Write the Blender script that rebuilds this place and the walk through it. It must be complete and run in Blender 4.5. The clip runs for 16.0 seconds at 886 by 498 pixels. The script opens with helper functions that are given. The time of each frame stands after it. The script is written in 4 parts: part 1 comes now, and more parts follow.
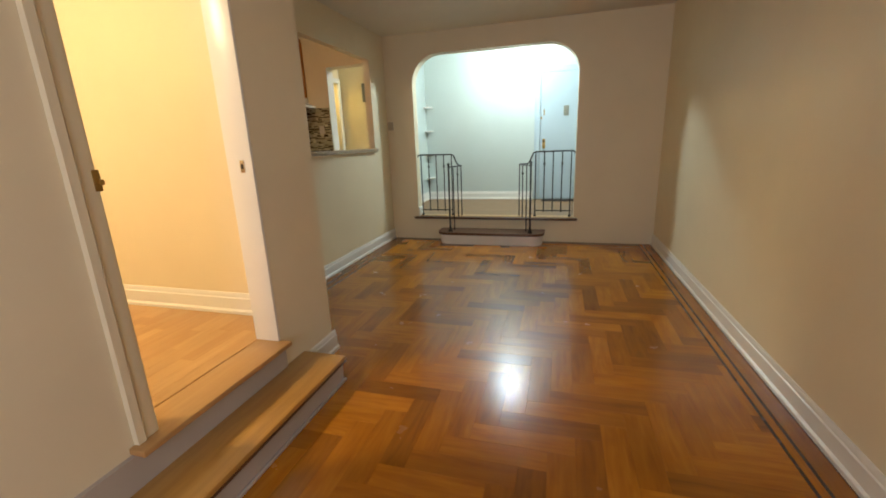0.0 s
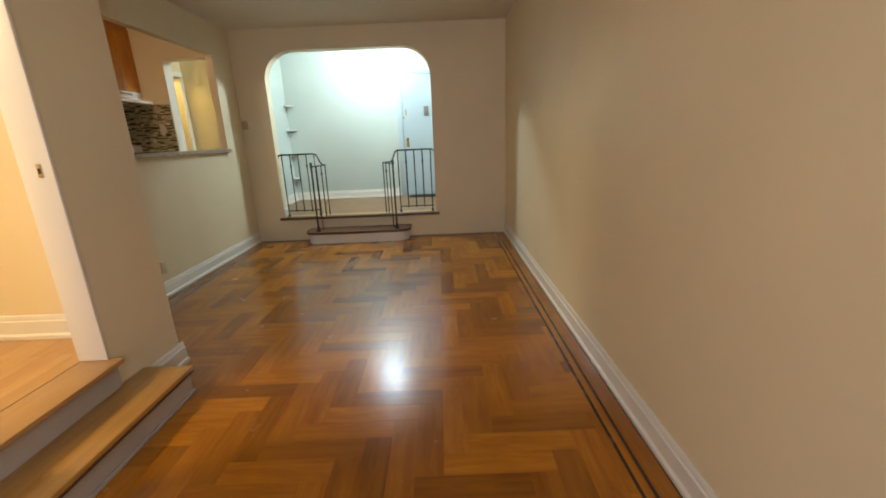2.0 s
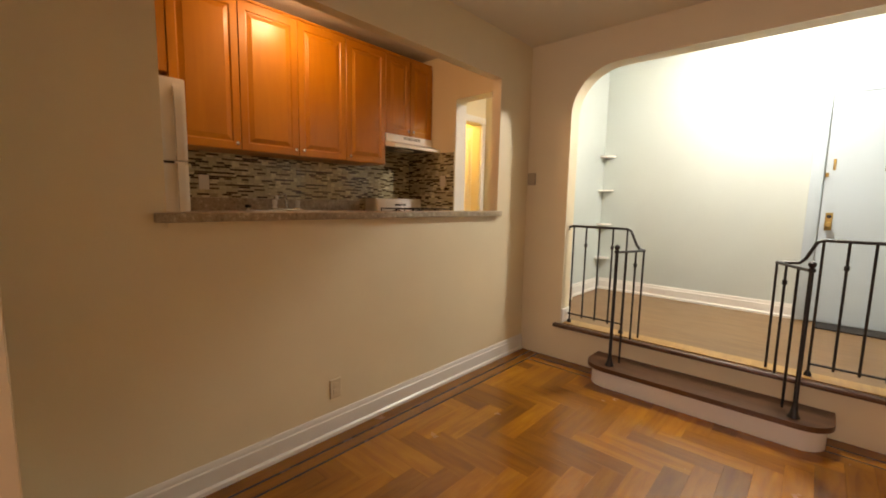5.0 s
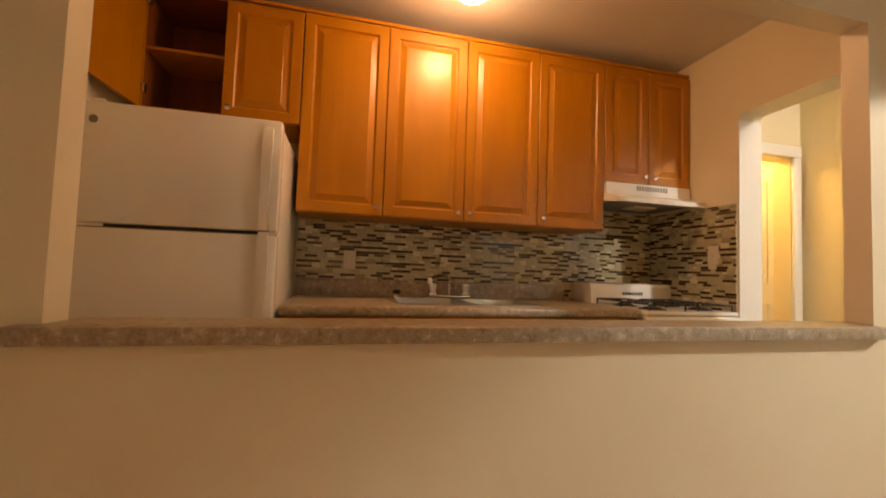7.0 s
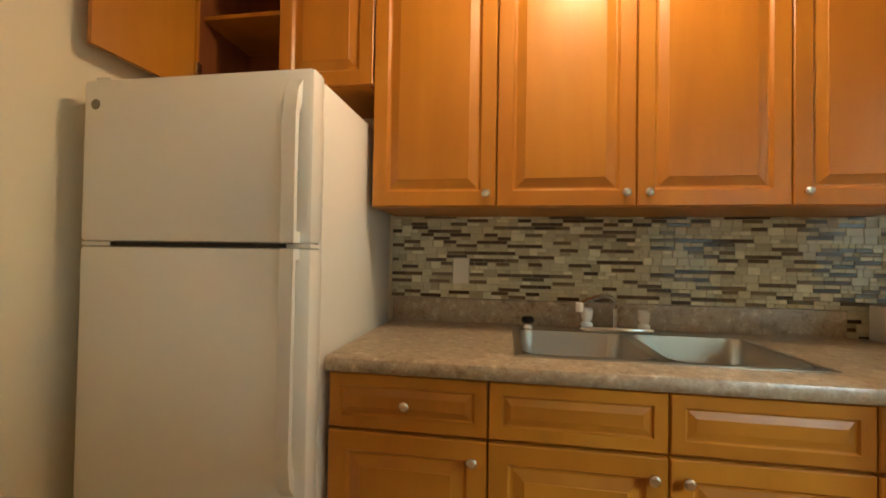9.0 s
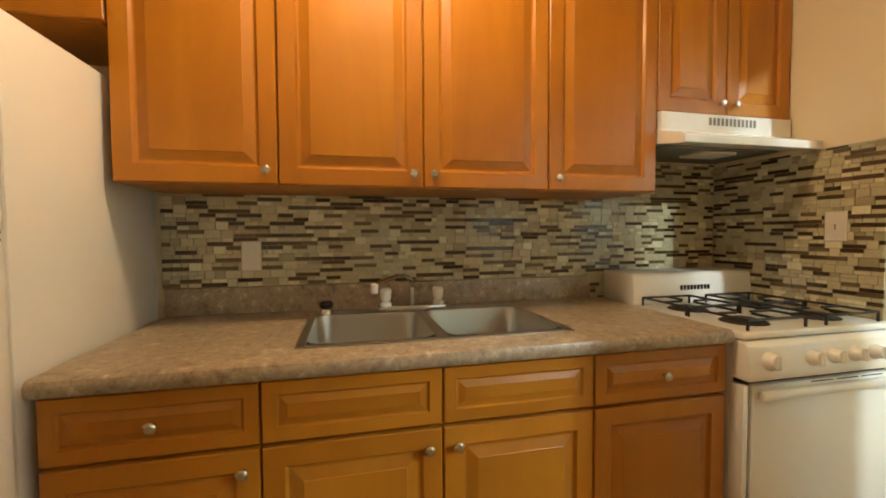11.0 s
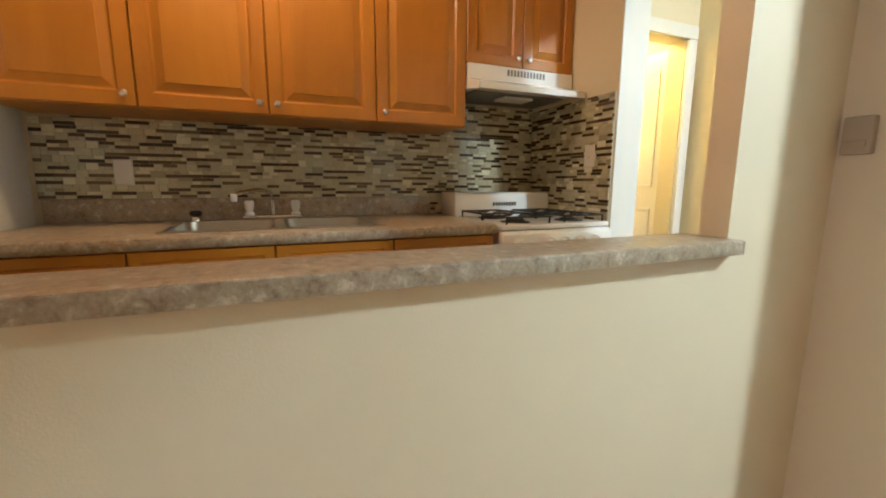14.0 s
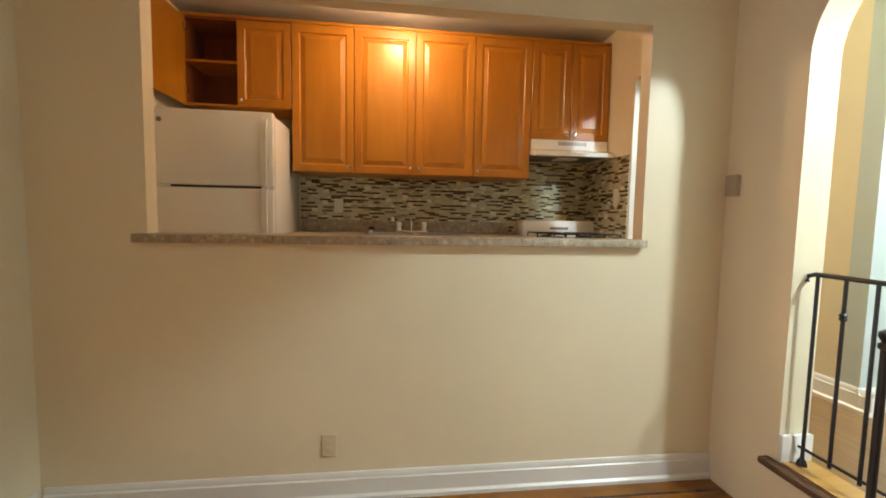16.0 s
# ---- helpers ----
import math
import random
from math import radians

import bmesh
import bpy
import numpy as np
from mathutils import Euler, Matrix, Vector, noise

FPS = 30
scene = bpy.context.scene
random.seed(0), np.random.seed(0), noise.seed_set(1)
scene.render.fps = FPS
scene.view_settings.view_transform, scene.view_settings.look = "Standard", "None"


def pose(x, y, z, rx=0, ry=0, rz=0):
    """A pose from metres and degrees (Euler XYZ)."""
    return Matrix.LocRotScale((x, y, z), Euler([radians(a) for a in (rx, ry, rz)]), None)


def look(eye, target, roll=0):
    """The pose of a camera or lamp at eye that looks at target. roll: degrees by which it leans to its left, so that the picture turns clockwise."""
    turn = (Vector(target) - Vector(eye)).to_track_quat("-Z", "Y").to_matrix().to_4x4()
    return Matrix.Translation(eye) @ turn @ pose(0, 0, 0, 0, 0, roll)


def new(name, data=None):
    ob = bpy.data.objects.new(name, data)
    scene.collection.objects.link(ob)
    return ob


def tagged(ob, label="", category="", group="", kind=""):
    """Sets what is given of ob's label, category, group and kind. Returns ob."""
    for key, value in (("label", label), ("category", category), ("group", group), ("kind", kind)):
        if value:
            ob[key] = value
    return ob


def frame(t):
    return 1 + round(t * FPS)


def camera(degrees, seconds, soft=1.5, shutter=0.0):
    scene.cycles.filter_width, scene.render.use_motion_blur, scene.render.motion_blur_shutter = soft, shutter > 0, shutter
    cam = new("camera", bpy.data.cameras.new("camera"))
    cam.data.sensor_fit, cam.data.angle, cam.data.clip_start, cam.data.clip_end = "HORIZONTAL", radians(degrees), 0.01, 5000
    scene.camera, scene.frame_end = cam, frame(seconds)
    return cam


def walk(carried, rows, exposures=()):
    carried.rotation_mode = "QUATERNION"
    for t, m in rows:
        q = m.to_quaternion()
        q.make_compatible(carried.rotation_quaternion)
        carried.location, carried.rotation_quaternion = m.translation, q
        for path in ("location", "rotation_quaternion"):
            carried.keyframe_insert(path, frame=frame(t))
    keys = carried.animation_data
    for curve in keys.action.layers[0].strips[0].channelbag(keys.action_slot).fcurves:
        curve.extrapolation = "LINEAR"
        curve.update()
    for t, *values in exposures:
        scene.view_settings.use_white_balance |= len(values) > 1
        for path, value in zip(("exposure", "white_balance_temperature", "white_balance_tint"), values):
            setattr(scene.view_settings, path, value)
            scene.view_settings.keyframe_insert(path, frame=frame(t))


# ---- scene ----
cam = camera(94.6, 16.0, soft=1.8)
PATH = [
    (0, (-0.146, 0.113, 1.364), (-0.687, 1.971, 0.86), -2.2),
    (0.5, (-0.023, -0.029, 1.396), (-0.374, 1.89, 0.957), -0.4),
    (1, (0.04, -0.141, 1.395), (-0.124, 1.807, 0.971), -0.5),
    (1.5, (0.064, -0.165, 1.386), (-0.058, 1.779, 0.929), -1.5),
    (2, (0.119, -0.032, 1.363), (0.115, 1.896, 0.831), -2.4),
    (2.5, (0.11, 0.278, 1.358), (0.036, 2.21, 0.846), -0.6),
    (3, (0.143, 0.682, 1.383), (-0.182, 2.596, 0.901), 0.3),
    (3.5, (0.073, 1.11, 1.375), (-0.686, 2.911, 0.947), 0.8),
    (3.7, (0.027, 1.271, 1.372), (-0.856, 3.03, 1.019), 1.0),
    (5.8, (-0.88, 2.965, 1.448), (-2.453, 4.191, 1.292), 1.3),
    (6, (-0.964, 3.084, 1.464), (-2.608, 4.217, 1.351), 1.5),
    (6.3, (-1.134, 3.237, 1.457), (-2.88, 4.214, 1.44), 1.6),
    (6.5, (-1.247, 3.303, 1.493), (-3.051, 4.165, 1.529), 1.4),
    (7, (-1.5, 3.463, 1.462), (-3.44, 3.937, 1.564), 2.0),
    (7.5, (-1.813, 3.618, 1.48), (-3.811, 3.705, 1.45), 1.4),
    (8, (-2.081, 3.601, 1.539), (-4.066, 3.361, 1.478), 1.0),
    (8.2, (-2.201, 3.632, 1.539), (-4.167, 3.263, 1.535), 1.1),
    (10.3, (-2.36, 3.766, 1.635), (-4.359, 3.83, 1.683), -0.8),
    (10.5, (-2.368, 3.798, 1.616), (-4.36, 3.976, 1.616), -0.8),
    (11, (-2.378, 3.873, 1.592), (-4.324, 4.326, 1.513), -0.3),
    (11.5, (-2.388, 3.948, 1.549), (-4.26, 4.646, 1.471), 0.5),
    (12, (-2.382, 4.013, 1.543), (-4.182, 4.882, 1.468), 1.2),
    (12.5, (-2.368, 4.064, 1.535), (-4.128, 5.012, 1.482), 0.7),
    (13, (-2.281, 4.121, 1.546), (-4.017, 5.108, 1.434), -0.6),
    (13.3, (-2.193, 4.157, 1.549), (-3.942, 5.106, 1.35), -1.5),
    (13.5, (-2.104, 4.127, 1.509), (-3.849, 5.081, 1.303), -0.8),
    (14, (-1.807, 4.108, 1.468), (-3.626, 4.875, 1.146), 0.3),
    (14.5, (-1.469, 4.036, 1.436), (-3.354, 4.657, 1.183), 0.7),
    (15, (-1.142, 3.996, 1.44), (-3.084, 4.436, 1.248), 1.7),
    (15.5, (-0.824, 3.99, 1.456), (-2.798, 4.262, 1.28), 1.7),
    (16, (-0.529, 3.97, 1.413), (-2.508, 4.211, 1.263), 1.1),
]
EXPOSURES = [
    (0, 0.0, 6750, 12), (3.7, 0.05, 6800, 12), (5.8, 0.15, 10300, 44), (7.0, 0.35, 9600, 36), (7.5, 0.72, 6600, 12), (8.2, 0.9, 6100, 8),
    (10.3, 0.95, 7000, 10), (12.5, 0.9, 7100, 11), (13.5, 0.8, 6300, 13), (14.5, 0.7, 6500, 17), (16, 0.7, 6900, 17),
]
walk(cam, [(t, look(eye, target, roll)) for t, eye, target, roll in PATH], EXPOSURES)

# world, lamps' strengths and exposure
world = bpy.data.worlds.new("world")
scene.world = world
world.use_nodes = True
sky = world.node_tree.nodes.new("ShaderNodeTexSky")
sky.sky_type = "NISHITA"
sky.sun_disc = False
sky.sun_elevation, sky.sun_rotation = radians(12), radians(200)
world.node_tree.nodes["Background"].inputs["Strength"].default_value = 0.08
world.node_tree.links.new(sky.outputs[0], world.node_tree.nodes["Background"].inputs["Color"])

FOYER_LAMP, KITCHEN_LAMP, BEDROOM_LAMP, HALL_LAMP, WINDOW_FILL = 610.0, 72.0, 325.0, 10.0, 47.0
scene.view_settings.exposure = 0.0

# added fill lamp at an assumed, unseen window; brightens the living room
fill = bpy.data.lights.new("window_daylight", "AREA")
fill.shape, fill.size, fill.size_y, fill.energy, fill.color = "RECTANGLE", 1.2, 1.4, WINDOW_FILL, (0.82, 0.87, 1.0)
fill_lamp = new("window_daylight", fill)
fill_lamp.matrix_world = pose(-0.2, -2.16, 1.55, 90, 0, 0)


# ---- materials ----
def material(name, base=(0.8, 0.8, 0.8), rough=0.5, metal=0.0, coat=0.0):
    m = bpy.data.materials.new(name)
    m.use_nodes = True
    b = m.node_tree.nodes["Principled BSDF"]
    b.inputs["Base Color"].default_value = (*base, 1)
    b.inputs["Roughness"].default_value = rough
    b.inputs["Metallic"].default_value = metal
    b.inputs["Coat Weight"].default_value = coat
    b.inputs["Coat Roughness"].default_value = 0.2
    return m, m.node_tree.nodes, m.node_tree.links, b


def coords(n, l, scale=(1, 1, 1)):
    g = n.new("ShaderNodeNewGeometry")
    mp = n.new("ShaderNodeMapping")
    mp.inputs["Scale"].default_value = scale
    l.new(g.outputs["Position"], mp.inputs["Vector"])
    return mp.outputs["Vector"]


def noise_tex(n, l, vec, scale, detail=4.0, rough=0.55, distort=0.0):
    t = n.new("ShaderNodeTexNoise")
    t.inputs["Scale"].default_value = scale
    t.inputs["Detail"].default_value = detail
    t.inputs["Roughness"].default_value = rough
    t.inputs["Distortion"].default_value = distort
    l.new(vec, t.inputs["Vector"])
    return t.outputs["Fac"]


def ramp(n, l, fac, stops, mode="LINEAR"):
    r = n.new("ShaderNodeValToRGB")
    r.color_ramp.interpolation = mode
    while len(r.color_ramp.elements) < len(stops):
        r.color_ramp.elements.new(0.5)
    for e, (p, c) in zip(r.color_ramp.elements, stops):
        e.position, e.color = p, (*c, 1)
    l.new(fac, r.inputs["Fac"])
    return r.outputs["Color"]


def mixed(n, l, a, b, fac, mode="MULTIPLY"):
    x = n.new("ShaderNodeMix")
    x.data_type, x.blend_type = "RGBA", mode
    if isinstance(fac, float):
        x.inputs["Factor"].default_value = fac
    else:
        l.new(fac, x.inputs["Factor"])
    l.new(a, x.inputs["A"])
    l.new(b, x.inputs["B"])
    return x.outputs["Result"]


def bump(n, l, b, height, strength, distance=0.002):
    k = n.new("ShaderNodeBump")
    k.inputs["Strength"].default_value = strength
    k.inputs["Distance"].default_value = distance
    l.new(height, k.inputs["Height"])
    l.new(k.outputs["Normal"], b.inputs["Normal"])


def span(n, l, fac, lo, hi):
    r = n.new("ShaderNodeMapRange")
    r.inputs["To Min"].default_value = lo
    r.inputs["To Max"].default_value = hi
    l.new(fac, r.inputs["Value"])
    return r.outputs["Result"]


def painted(name, base, rough, stain=0.06, grain=0.15, coat=0.0):
    m, n, l, b = material(name, base, rough, 0, coat)
    v = coords(n, l)
    big = noise_tex(n, l, v, 1.3, 5)
    dark = tuple(c * (1 - stain) for c in base)
    light = tuple(min(1, c * (1 + stain * 0.5)) for c in base)
    l.new(ramp(n, l, big, [(0.3, dark), (0.7, light)]), b.inputs["Base Color"])
    fine = noise_tex(n, l, v, 170, 3)
    mid = noise_tex(n, l, v, 9, 3)
    add = n.new("ShaderNodeMath")
    add.operation = "ADD"
    l.new(fine, add.inputs[0])
    l.new(mid, add.inputs[1])
    bump(n, l, b, add.outputs[0], grain, 0.0015)
    l.new(span(n, l, mid, rough - 0.05, rough + 0.08), b.inputs["Roughness"])
    return m


def randomness(n, l):
    """One random value per piece, whether it is an object or an island of a joined mesh."""
    o = n.new("ShaderNodeObjectInfo")
    g = n.new("ShaderNodeNewGeometry")
    a = n.new("ShaderNodeMath")
    a.operation = "ADD"
    l.new(o.outputs["Random"], a.inputs[0])
    l.new(g.outputs["Random Per Island"], a.inputs[1])
    f = n.new("ShaderNodeMath")
    f.operation = "FRACT"
    l.new(a.outputs[0], f.inputs[0])
    return f.outputs[0]


def wood(name, stops, rough, grain_scale, pieces=0.0, coat=0.0, wear=0.0):
    """Grain runs along the axis with the small scale."""
    m, n, l, b = material(name, stops[0][1], rough, 0, coat)
    v = coords(n, l, grain_scale)
    if pieces:
        rnd = randomness(n, l)
        off = n.new("ShaderNodeVectorMath")
        off.operation = "ADD"
        sc = n.new("ShaderNodeVectorMath")
        sc.operation = "SCALE"
        sc.inputs[0].default_value = (37, 11, 53)
        l.new(rnd, sc.inputs["Scale"])
        l.new(v, off.inputs[0])
        l.new(sc.outputs[0], off.inputs[1])
        v = off.outputs[0]
    g = noise_tex(n, l, v, 1.0, 6, 0.6, 0.6)
    col = ramp(n, l, g, stops)
    cloud = noise_tex(n, l, coords(n, l), 2.2, 3)
    col = mixed(n, l, col, ramp(n, l, cloud, [(0.3, (0.80 - 2 * wear, 0.78 - 2.4 * wear, 0.74 - 3 * wear)), (0.7, (1.0, 1.0, 1.0))]), 0.8)
    if pieces:
        lo = 1 - pieces
        col = mixed(n, l, col, ramp(n, l, rnd, [(0, (lo, lo * 0.93, lo * 0.85)), (0.55, (0.86, 0.84, 0.8)), (1, (1.0, 1.0, 1.0))]), 1.0)
    l.new(col, b.inputs["Base Color"])
    l.new(span(n, l, noise_tex(n, l, coords(n, l), 5, 4), rough - 0.04 - wear, rough + 0.07 + wear), b.inputs["Roughness"])
    bump(n, l, b, g, 0.03 if wear else 0.1, 0.001)
    return m


WALL = painted("cream_wall_paint", (0.78, 0.68, 0.49), 0.5, 0.05, 0.25)
CEIL = painted("ceiling_paint", (0.72, 0.68, 0.6), 0.75, 0.05, 0.3)
DOOR_BLUE = painted("pale_blue_door_paint", (0.43, 0.53, 0.6), 0.4, 0.05, 0.15)
# wall colour darkened and turned cyan to carry the cool foyer lamp's light
FOYER_TINTED = painted("lamp_tinted_foyer_paint", (0.52, 0.585, 0.57), 0.5, 0.04, 0.2)
TRIM = painted("white_trim_gloss", (0.78, 0.76, 0.72), 0.3, 0.04, 0.1)
RISER = painted("riser_paint", (0.47, 0.42, 0.38), 0.4, 0.15, 0.15)
ENAMEL = painted("white_enamel", (0.84, 0.83, 0.79), 0.22, 0.02, 0.06, 0.3)
STOVE_WHITE = painted("stove_enamel", (0.85, 0.845, 0.82), 0.2, 0.03, 0.04, 0.3)
PLATE = painted("almond_plastic", (0.75, 0.7, 0.62), 0.35, 0.02, 0.02)
BEIGE_PLATE = painted("beige_plastic", (0.46, 0.37, 0.26), 0.4, 0.02, 0.02)
OUTLET_PAINT = painted("painted_over_plate", (0.69, 0.59, 0.42), 0.45, 0.04, 0.1)
GREY_METAL = painted("grey_panel_paint", (0.2, 0.2, 0.17), 0.4, 0.06, 0.05)
IRON = painted("black_iron", (0.012, 0.011, 0.012), 0.38, 0.2, 0.3)
# near-black: shade in gaps, slots and holes as colour; also mat and burners
DARK = painted("dark_recess", (0.02, 0.016, 0.014), 0.7, 0.2, 0.1)
MAPLE = wood("honey_maple", [(0.2, (0.49, 0.178, 0.013)), (0.5, (0.56, 0.217, 0.017)), (0.8, (0.62, 0.253, 0.023))], 0.36, (9, 9, 1.1), 0.12, 0.15)
# inner cabinet faces: a darker, redder brown than the MAPLE fronts
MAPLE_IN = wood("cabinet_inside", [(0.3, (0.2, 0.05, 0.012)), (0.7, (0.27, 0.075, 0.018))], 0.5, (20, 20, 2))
OAK_X = wood("parquet_oak_across", [(0.2, (0.33, 0.105, 0.006)), (0.5, (0.5, 0.185, 0.01)), (0.8, (0.63, 0.26, 0.018))], 0.23, (2.5, 22, 22), 0.48, 0.22, 0.02)
OAK_Y = wood("parquet_oak_along", [(0.2, (0.33, 0.105, 0.006)), (0.5, (0.5, 0.185, 0.01)), (0.8, (0.63, 0.26, 0.018))], 0.23, (22, 2.5, 22), 0.48, 0.22, 0.02)
INLAY = wood("dark_inlay", [(0.3, (0.035, 0.012, 0.006)), (0.7, (0.06, 0.02, 0.009))], 0.25, (20, 4, 20), 0, 0.4)
TREAD = wood("oak_tread", [(0.25, (0.42, 0.21, 0.05)), (0.75, (0.58, 0.32, 0.085))], 0.3, (30, 2.5, 30), 0, 0.3)
BED_OAK = wood("bedroom_oak", [(0.25, (0.5, 0.28, 0.11)), (0.75, (0.62, 0.38, 0.17))], 0.3, (35, 2.5, 35), 0.15, 0.2)
FOYER_OAK = wood("foyer_floor_wood", [(0.25, (0.22, 0.115, 0.045)), (0.75, (0.36, 0.21, 0.1))], 0.4, (2.5, 30, 30), 0.2, 0.1)
BROWN_NOSE = wood("dark_nosing", [(0.25, (0.07, 0.028, 0.012)), (0.75, (0.14, 0.06, 0.025))], 0.35, (3, 30, 30), 0, 0.2)

STEEL, n_, l_, b_ = material("brushed_steel", (0.5, 0.47, 0.42), 0.3, 1.0)
l_.new(span(n_, l_, noise_tex(n_, l_, coords(n_, l_, (2, 30, 2)), 1.0, 2), 0.27, 0.36), b_.inputs["Roughness"])
CHROME = material("chrome", (0.72, 0.71, 0.7), 0.12, 1.0)[0]
NICKEL = material("satin_nickel", (0.62, 0.58, 0.53), 0.25, 1.0)[0]
BRASS = material("aged_brass", (0.42, 0.28, 0.1), 0.35, 1.0)[0]
FILTER, n_, l_, b_ = material("hood_filter_mesh", (0.22, 0.21, 0.19), 0.45, 0.8)
bump(n_, l_, b_, noise_tex(n_, l_, coords(n_, l_), 350, 2), 0.6)
GLASS = material("window_glass", (1, 1, 1), 0.02)[0]
GLASS.node_tree.nodes["Principled BSDF"].inputs["Transmission Weight"].default_value = 1.0

LAMINATE, n_, l_, b_ = material("mottled_laminate", (0.3, 0.25, 0.2), 0.33)
v_ = coords(n_, l_)
c_ = ramp(n_, l_, noise_tex(n_, l_, v_, 34, 4, 0.58, 0.4), [(0.32, (0.25, 0.185, 0.125)), (0.43, (0.38, 0.3, 0.21)), (0.58, (0.43, 0.35, 0.25)), (0.69, (0.62, 0.53, 0.41))])
c_ = mixed(n_, l_, c_, ramp(n_, l_, noise_tex(n_, l_, v_, 120, 4, 0.7), [(0.36, (0.6, 0.55, 0.5)), (0.6, (1, 1, 1))]), 0.6)
l_.new(c_, b_.inputs["Base Color"])
bump(n_, l_, b_, noise_tex(n_, l_, v_, 300, 2), 0.08)



def mosaic(name, stops, rough_lo, rough_hi):
    m, n, l, b = material(name, stops[0][1], 0.2)
    rnd = randomness(n, l)
    col = mixed(n, l, ramp(n, l, rnd, stops, "CONSTANT"), ramp(n, l, noise_tex(n, l, coords(n, l), 60, 4), [(0.3, (0.8, 0.78, 0.74)), (0.7, (1, 1, 1))]), 0.7)
    l.new(col, b.inputs["Base Color"])
    l.new(span(n, l, rnd, rough_lo, rough_hi), b.inputs["Roughness"])
    return m


MOSAIC = mosaic("mosaic_pale_stone", [(0, (0.58, 0.53, 0.35)), (0.3, (0.66, 0.61, 0.42)), (0.55, (0.54, 0.5, 0.34)), (0.75, (0.78, 0.74, 0.54)), (0.88, (0.4, 0.34, 0.21))], 0.14, 0.38)
MOSAIC_DARK = mosaic("mosaic_dark_glass", [(0, (0.07, 0.044, 0.02)), (0.45, (0.11, 0.072, 0.035)), (0.75, (0.18, 0.13, 0.07))], 0.1, 0.2)
GROUT = painted("grout", (0.52, 0.47, 0.34), 0.8, 0.1, 0.3)
# unseen floor's colour, lightened so its bounce brightens the base cabinets
KITCHEN_TILE = painted("kitchen_vinyl", (0.5, 0.4, 0.3), 0.4, 0.15, 0.1)


def glow(name, colour, strength):
    m, n, l, b = material(name, (0.9, 0.88, 0.82), 0.3)
    b.inputs["Emission Color"].default_value = (*colour, 1)
    b.inputs["Emission Strength"].default_value = strength
    return m


GLOW_FOYER = glow("foyer_lamp_glass", (0.74, 0.95, 1.0), FOYER_LAMP)
GLOW_KITCHEN = glow("kitchen_lamp_glass", (1.0, 0.74, 0.46), KITCHEN_LAMP)
GLOW_BEDROOM = glow("bedroom_lamp_glass", (1.0, 0.8, 0.47), BEDROOM_LAMP)
GLOW_BATH = glow("inner_lamp_glass", (1.0, 0.8, 0.26), 100.0)
GLOW_HALL = glow("hall_lamp_glass", (1.0, 0.78, 0.26), HALL_LAMP)


# ---- mesh helpers ----
def box(bm, x0, x1, y0, y1, z0, z1, bevel=0.0):
    vs = [bm.verts.new((x, y, z)) for x in (x0, x1) for y in (y0, y1) for z in (z0, z1)]
    fs = [bm.faces.new([vs[i] for i in q]) for q in ((0, 1, 3, 2), (4, 6, 7, 5), (0, 4, 5, 1), (2, 3, 7, 6), (0, 2, 6, 4), (1, 5, 7, 3))]
    if bevel:
        es = list({e for f in fs for e in f.edges})
        bmesh.ops.bevel(bm, geom=es, offset=bevel, segments=2, profile=0.5, affect="EDGES")
    return bm


def boxes(*rows, bevel=0.0):
    bm = bmesh.new()
    for r in rows:
        box(bm, *r, bevel=bevel)
    return bm


def lathe(bm, profile, m, seg=20):
    """Profile of (radius, height) turned round the local z axis, placed by m."""
    rings = []
    for r, h in profile:
        if r < 1e-5:
            rings.append([bm.verts.new(m @ Vector((0, 0, h)))])
        else:
            rings.append([bm.verts.new(m @ Vector((r * math.cos(2 * math.pi * i / seg), r * math.sin(2 * math.pi * i / seg), h))) for i in range(seg)])
    for a, b in zip(rings, rings[1:]):
        for i in range(seg):
            j = (i + 1) % seg
            if len(a) == 1 and len(b) == 1:
                continue
            if len(a) == 1:
                bm.faces.new((a[0], b[i], b[j]))
            elif len(b) == 1:
                bm.faces.new((a[i], a[j], b[0]))
            else:
                bm.faces.new((a[i], a[j], b[j], b[i]))
    return bm


def tube(bm, pts, r, seg=10):
    pts = [Vector(p) for p in pts]
    rings = []
    for i, p in enumerate(pts):
        d = (pts[min(i + 1, len(pts) - 1)] - pts[max(i - 1, 0)]).normalized()
        u = d.cross(Vector((0, 0, 1)) if abs(d.z) < 0.9 else Vector((1, 0, 0))).normalized()
        w = d.cross(u)
        rings.append([bm.verts.new(p + r * (math.cos(a) * u + math.sin(a) * w)) for a in [2 * math.pi * k / seg for k in range(seg)]])
    for a, b in zip(rings, rings[1:]):
        for k in range(seg):
            bm.faces.new((a[k], a[(k + 1) % seg], b[(k + 1) % seg], b[k]))
    bm.faces.new(rings[0][::-1])
    bm.faces.new(rings[-1])
    return bm


def prism(bm, outline, axis, a, b):
    """A closed outline pulled along an axis from a to b."""
    def put(u, v, w):
        return {"x": (w, u, v), "y": (u, w, v), "z": (u, v, w)}[axis]
    lo = [bm.verts.new(put(u, v, a)) for u, v in outline]
    hi = [bm.verts.new(put(u, v, b)) for u, v in outline]
    bm.faces.new(lo)
    bm.faces.new(hi[::-1])
    for i in range(len(lo)):
        j = (i + 1) % len(lo)
        bm.faces.new((lo[i], hi[i], hi[j], lo[j]))
    return bm


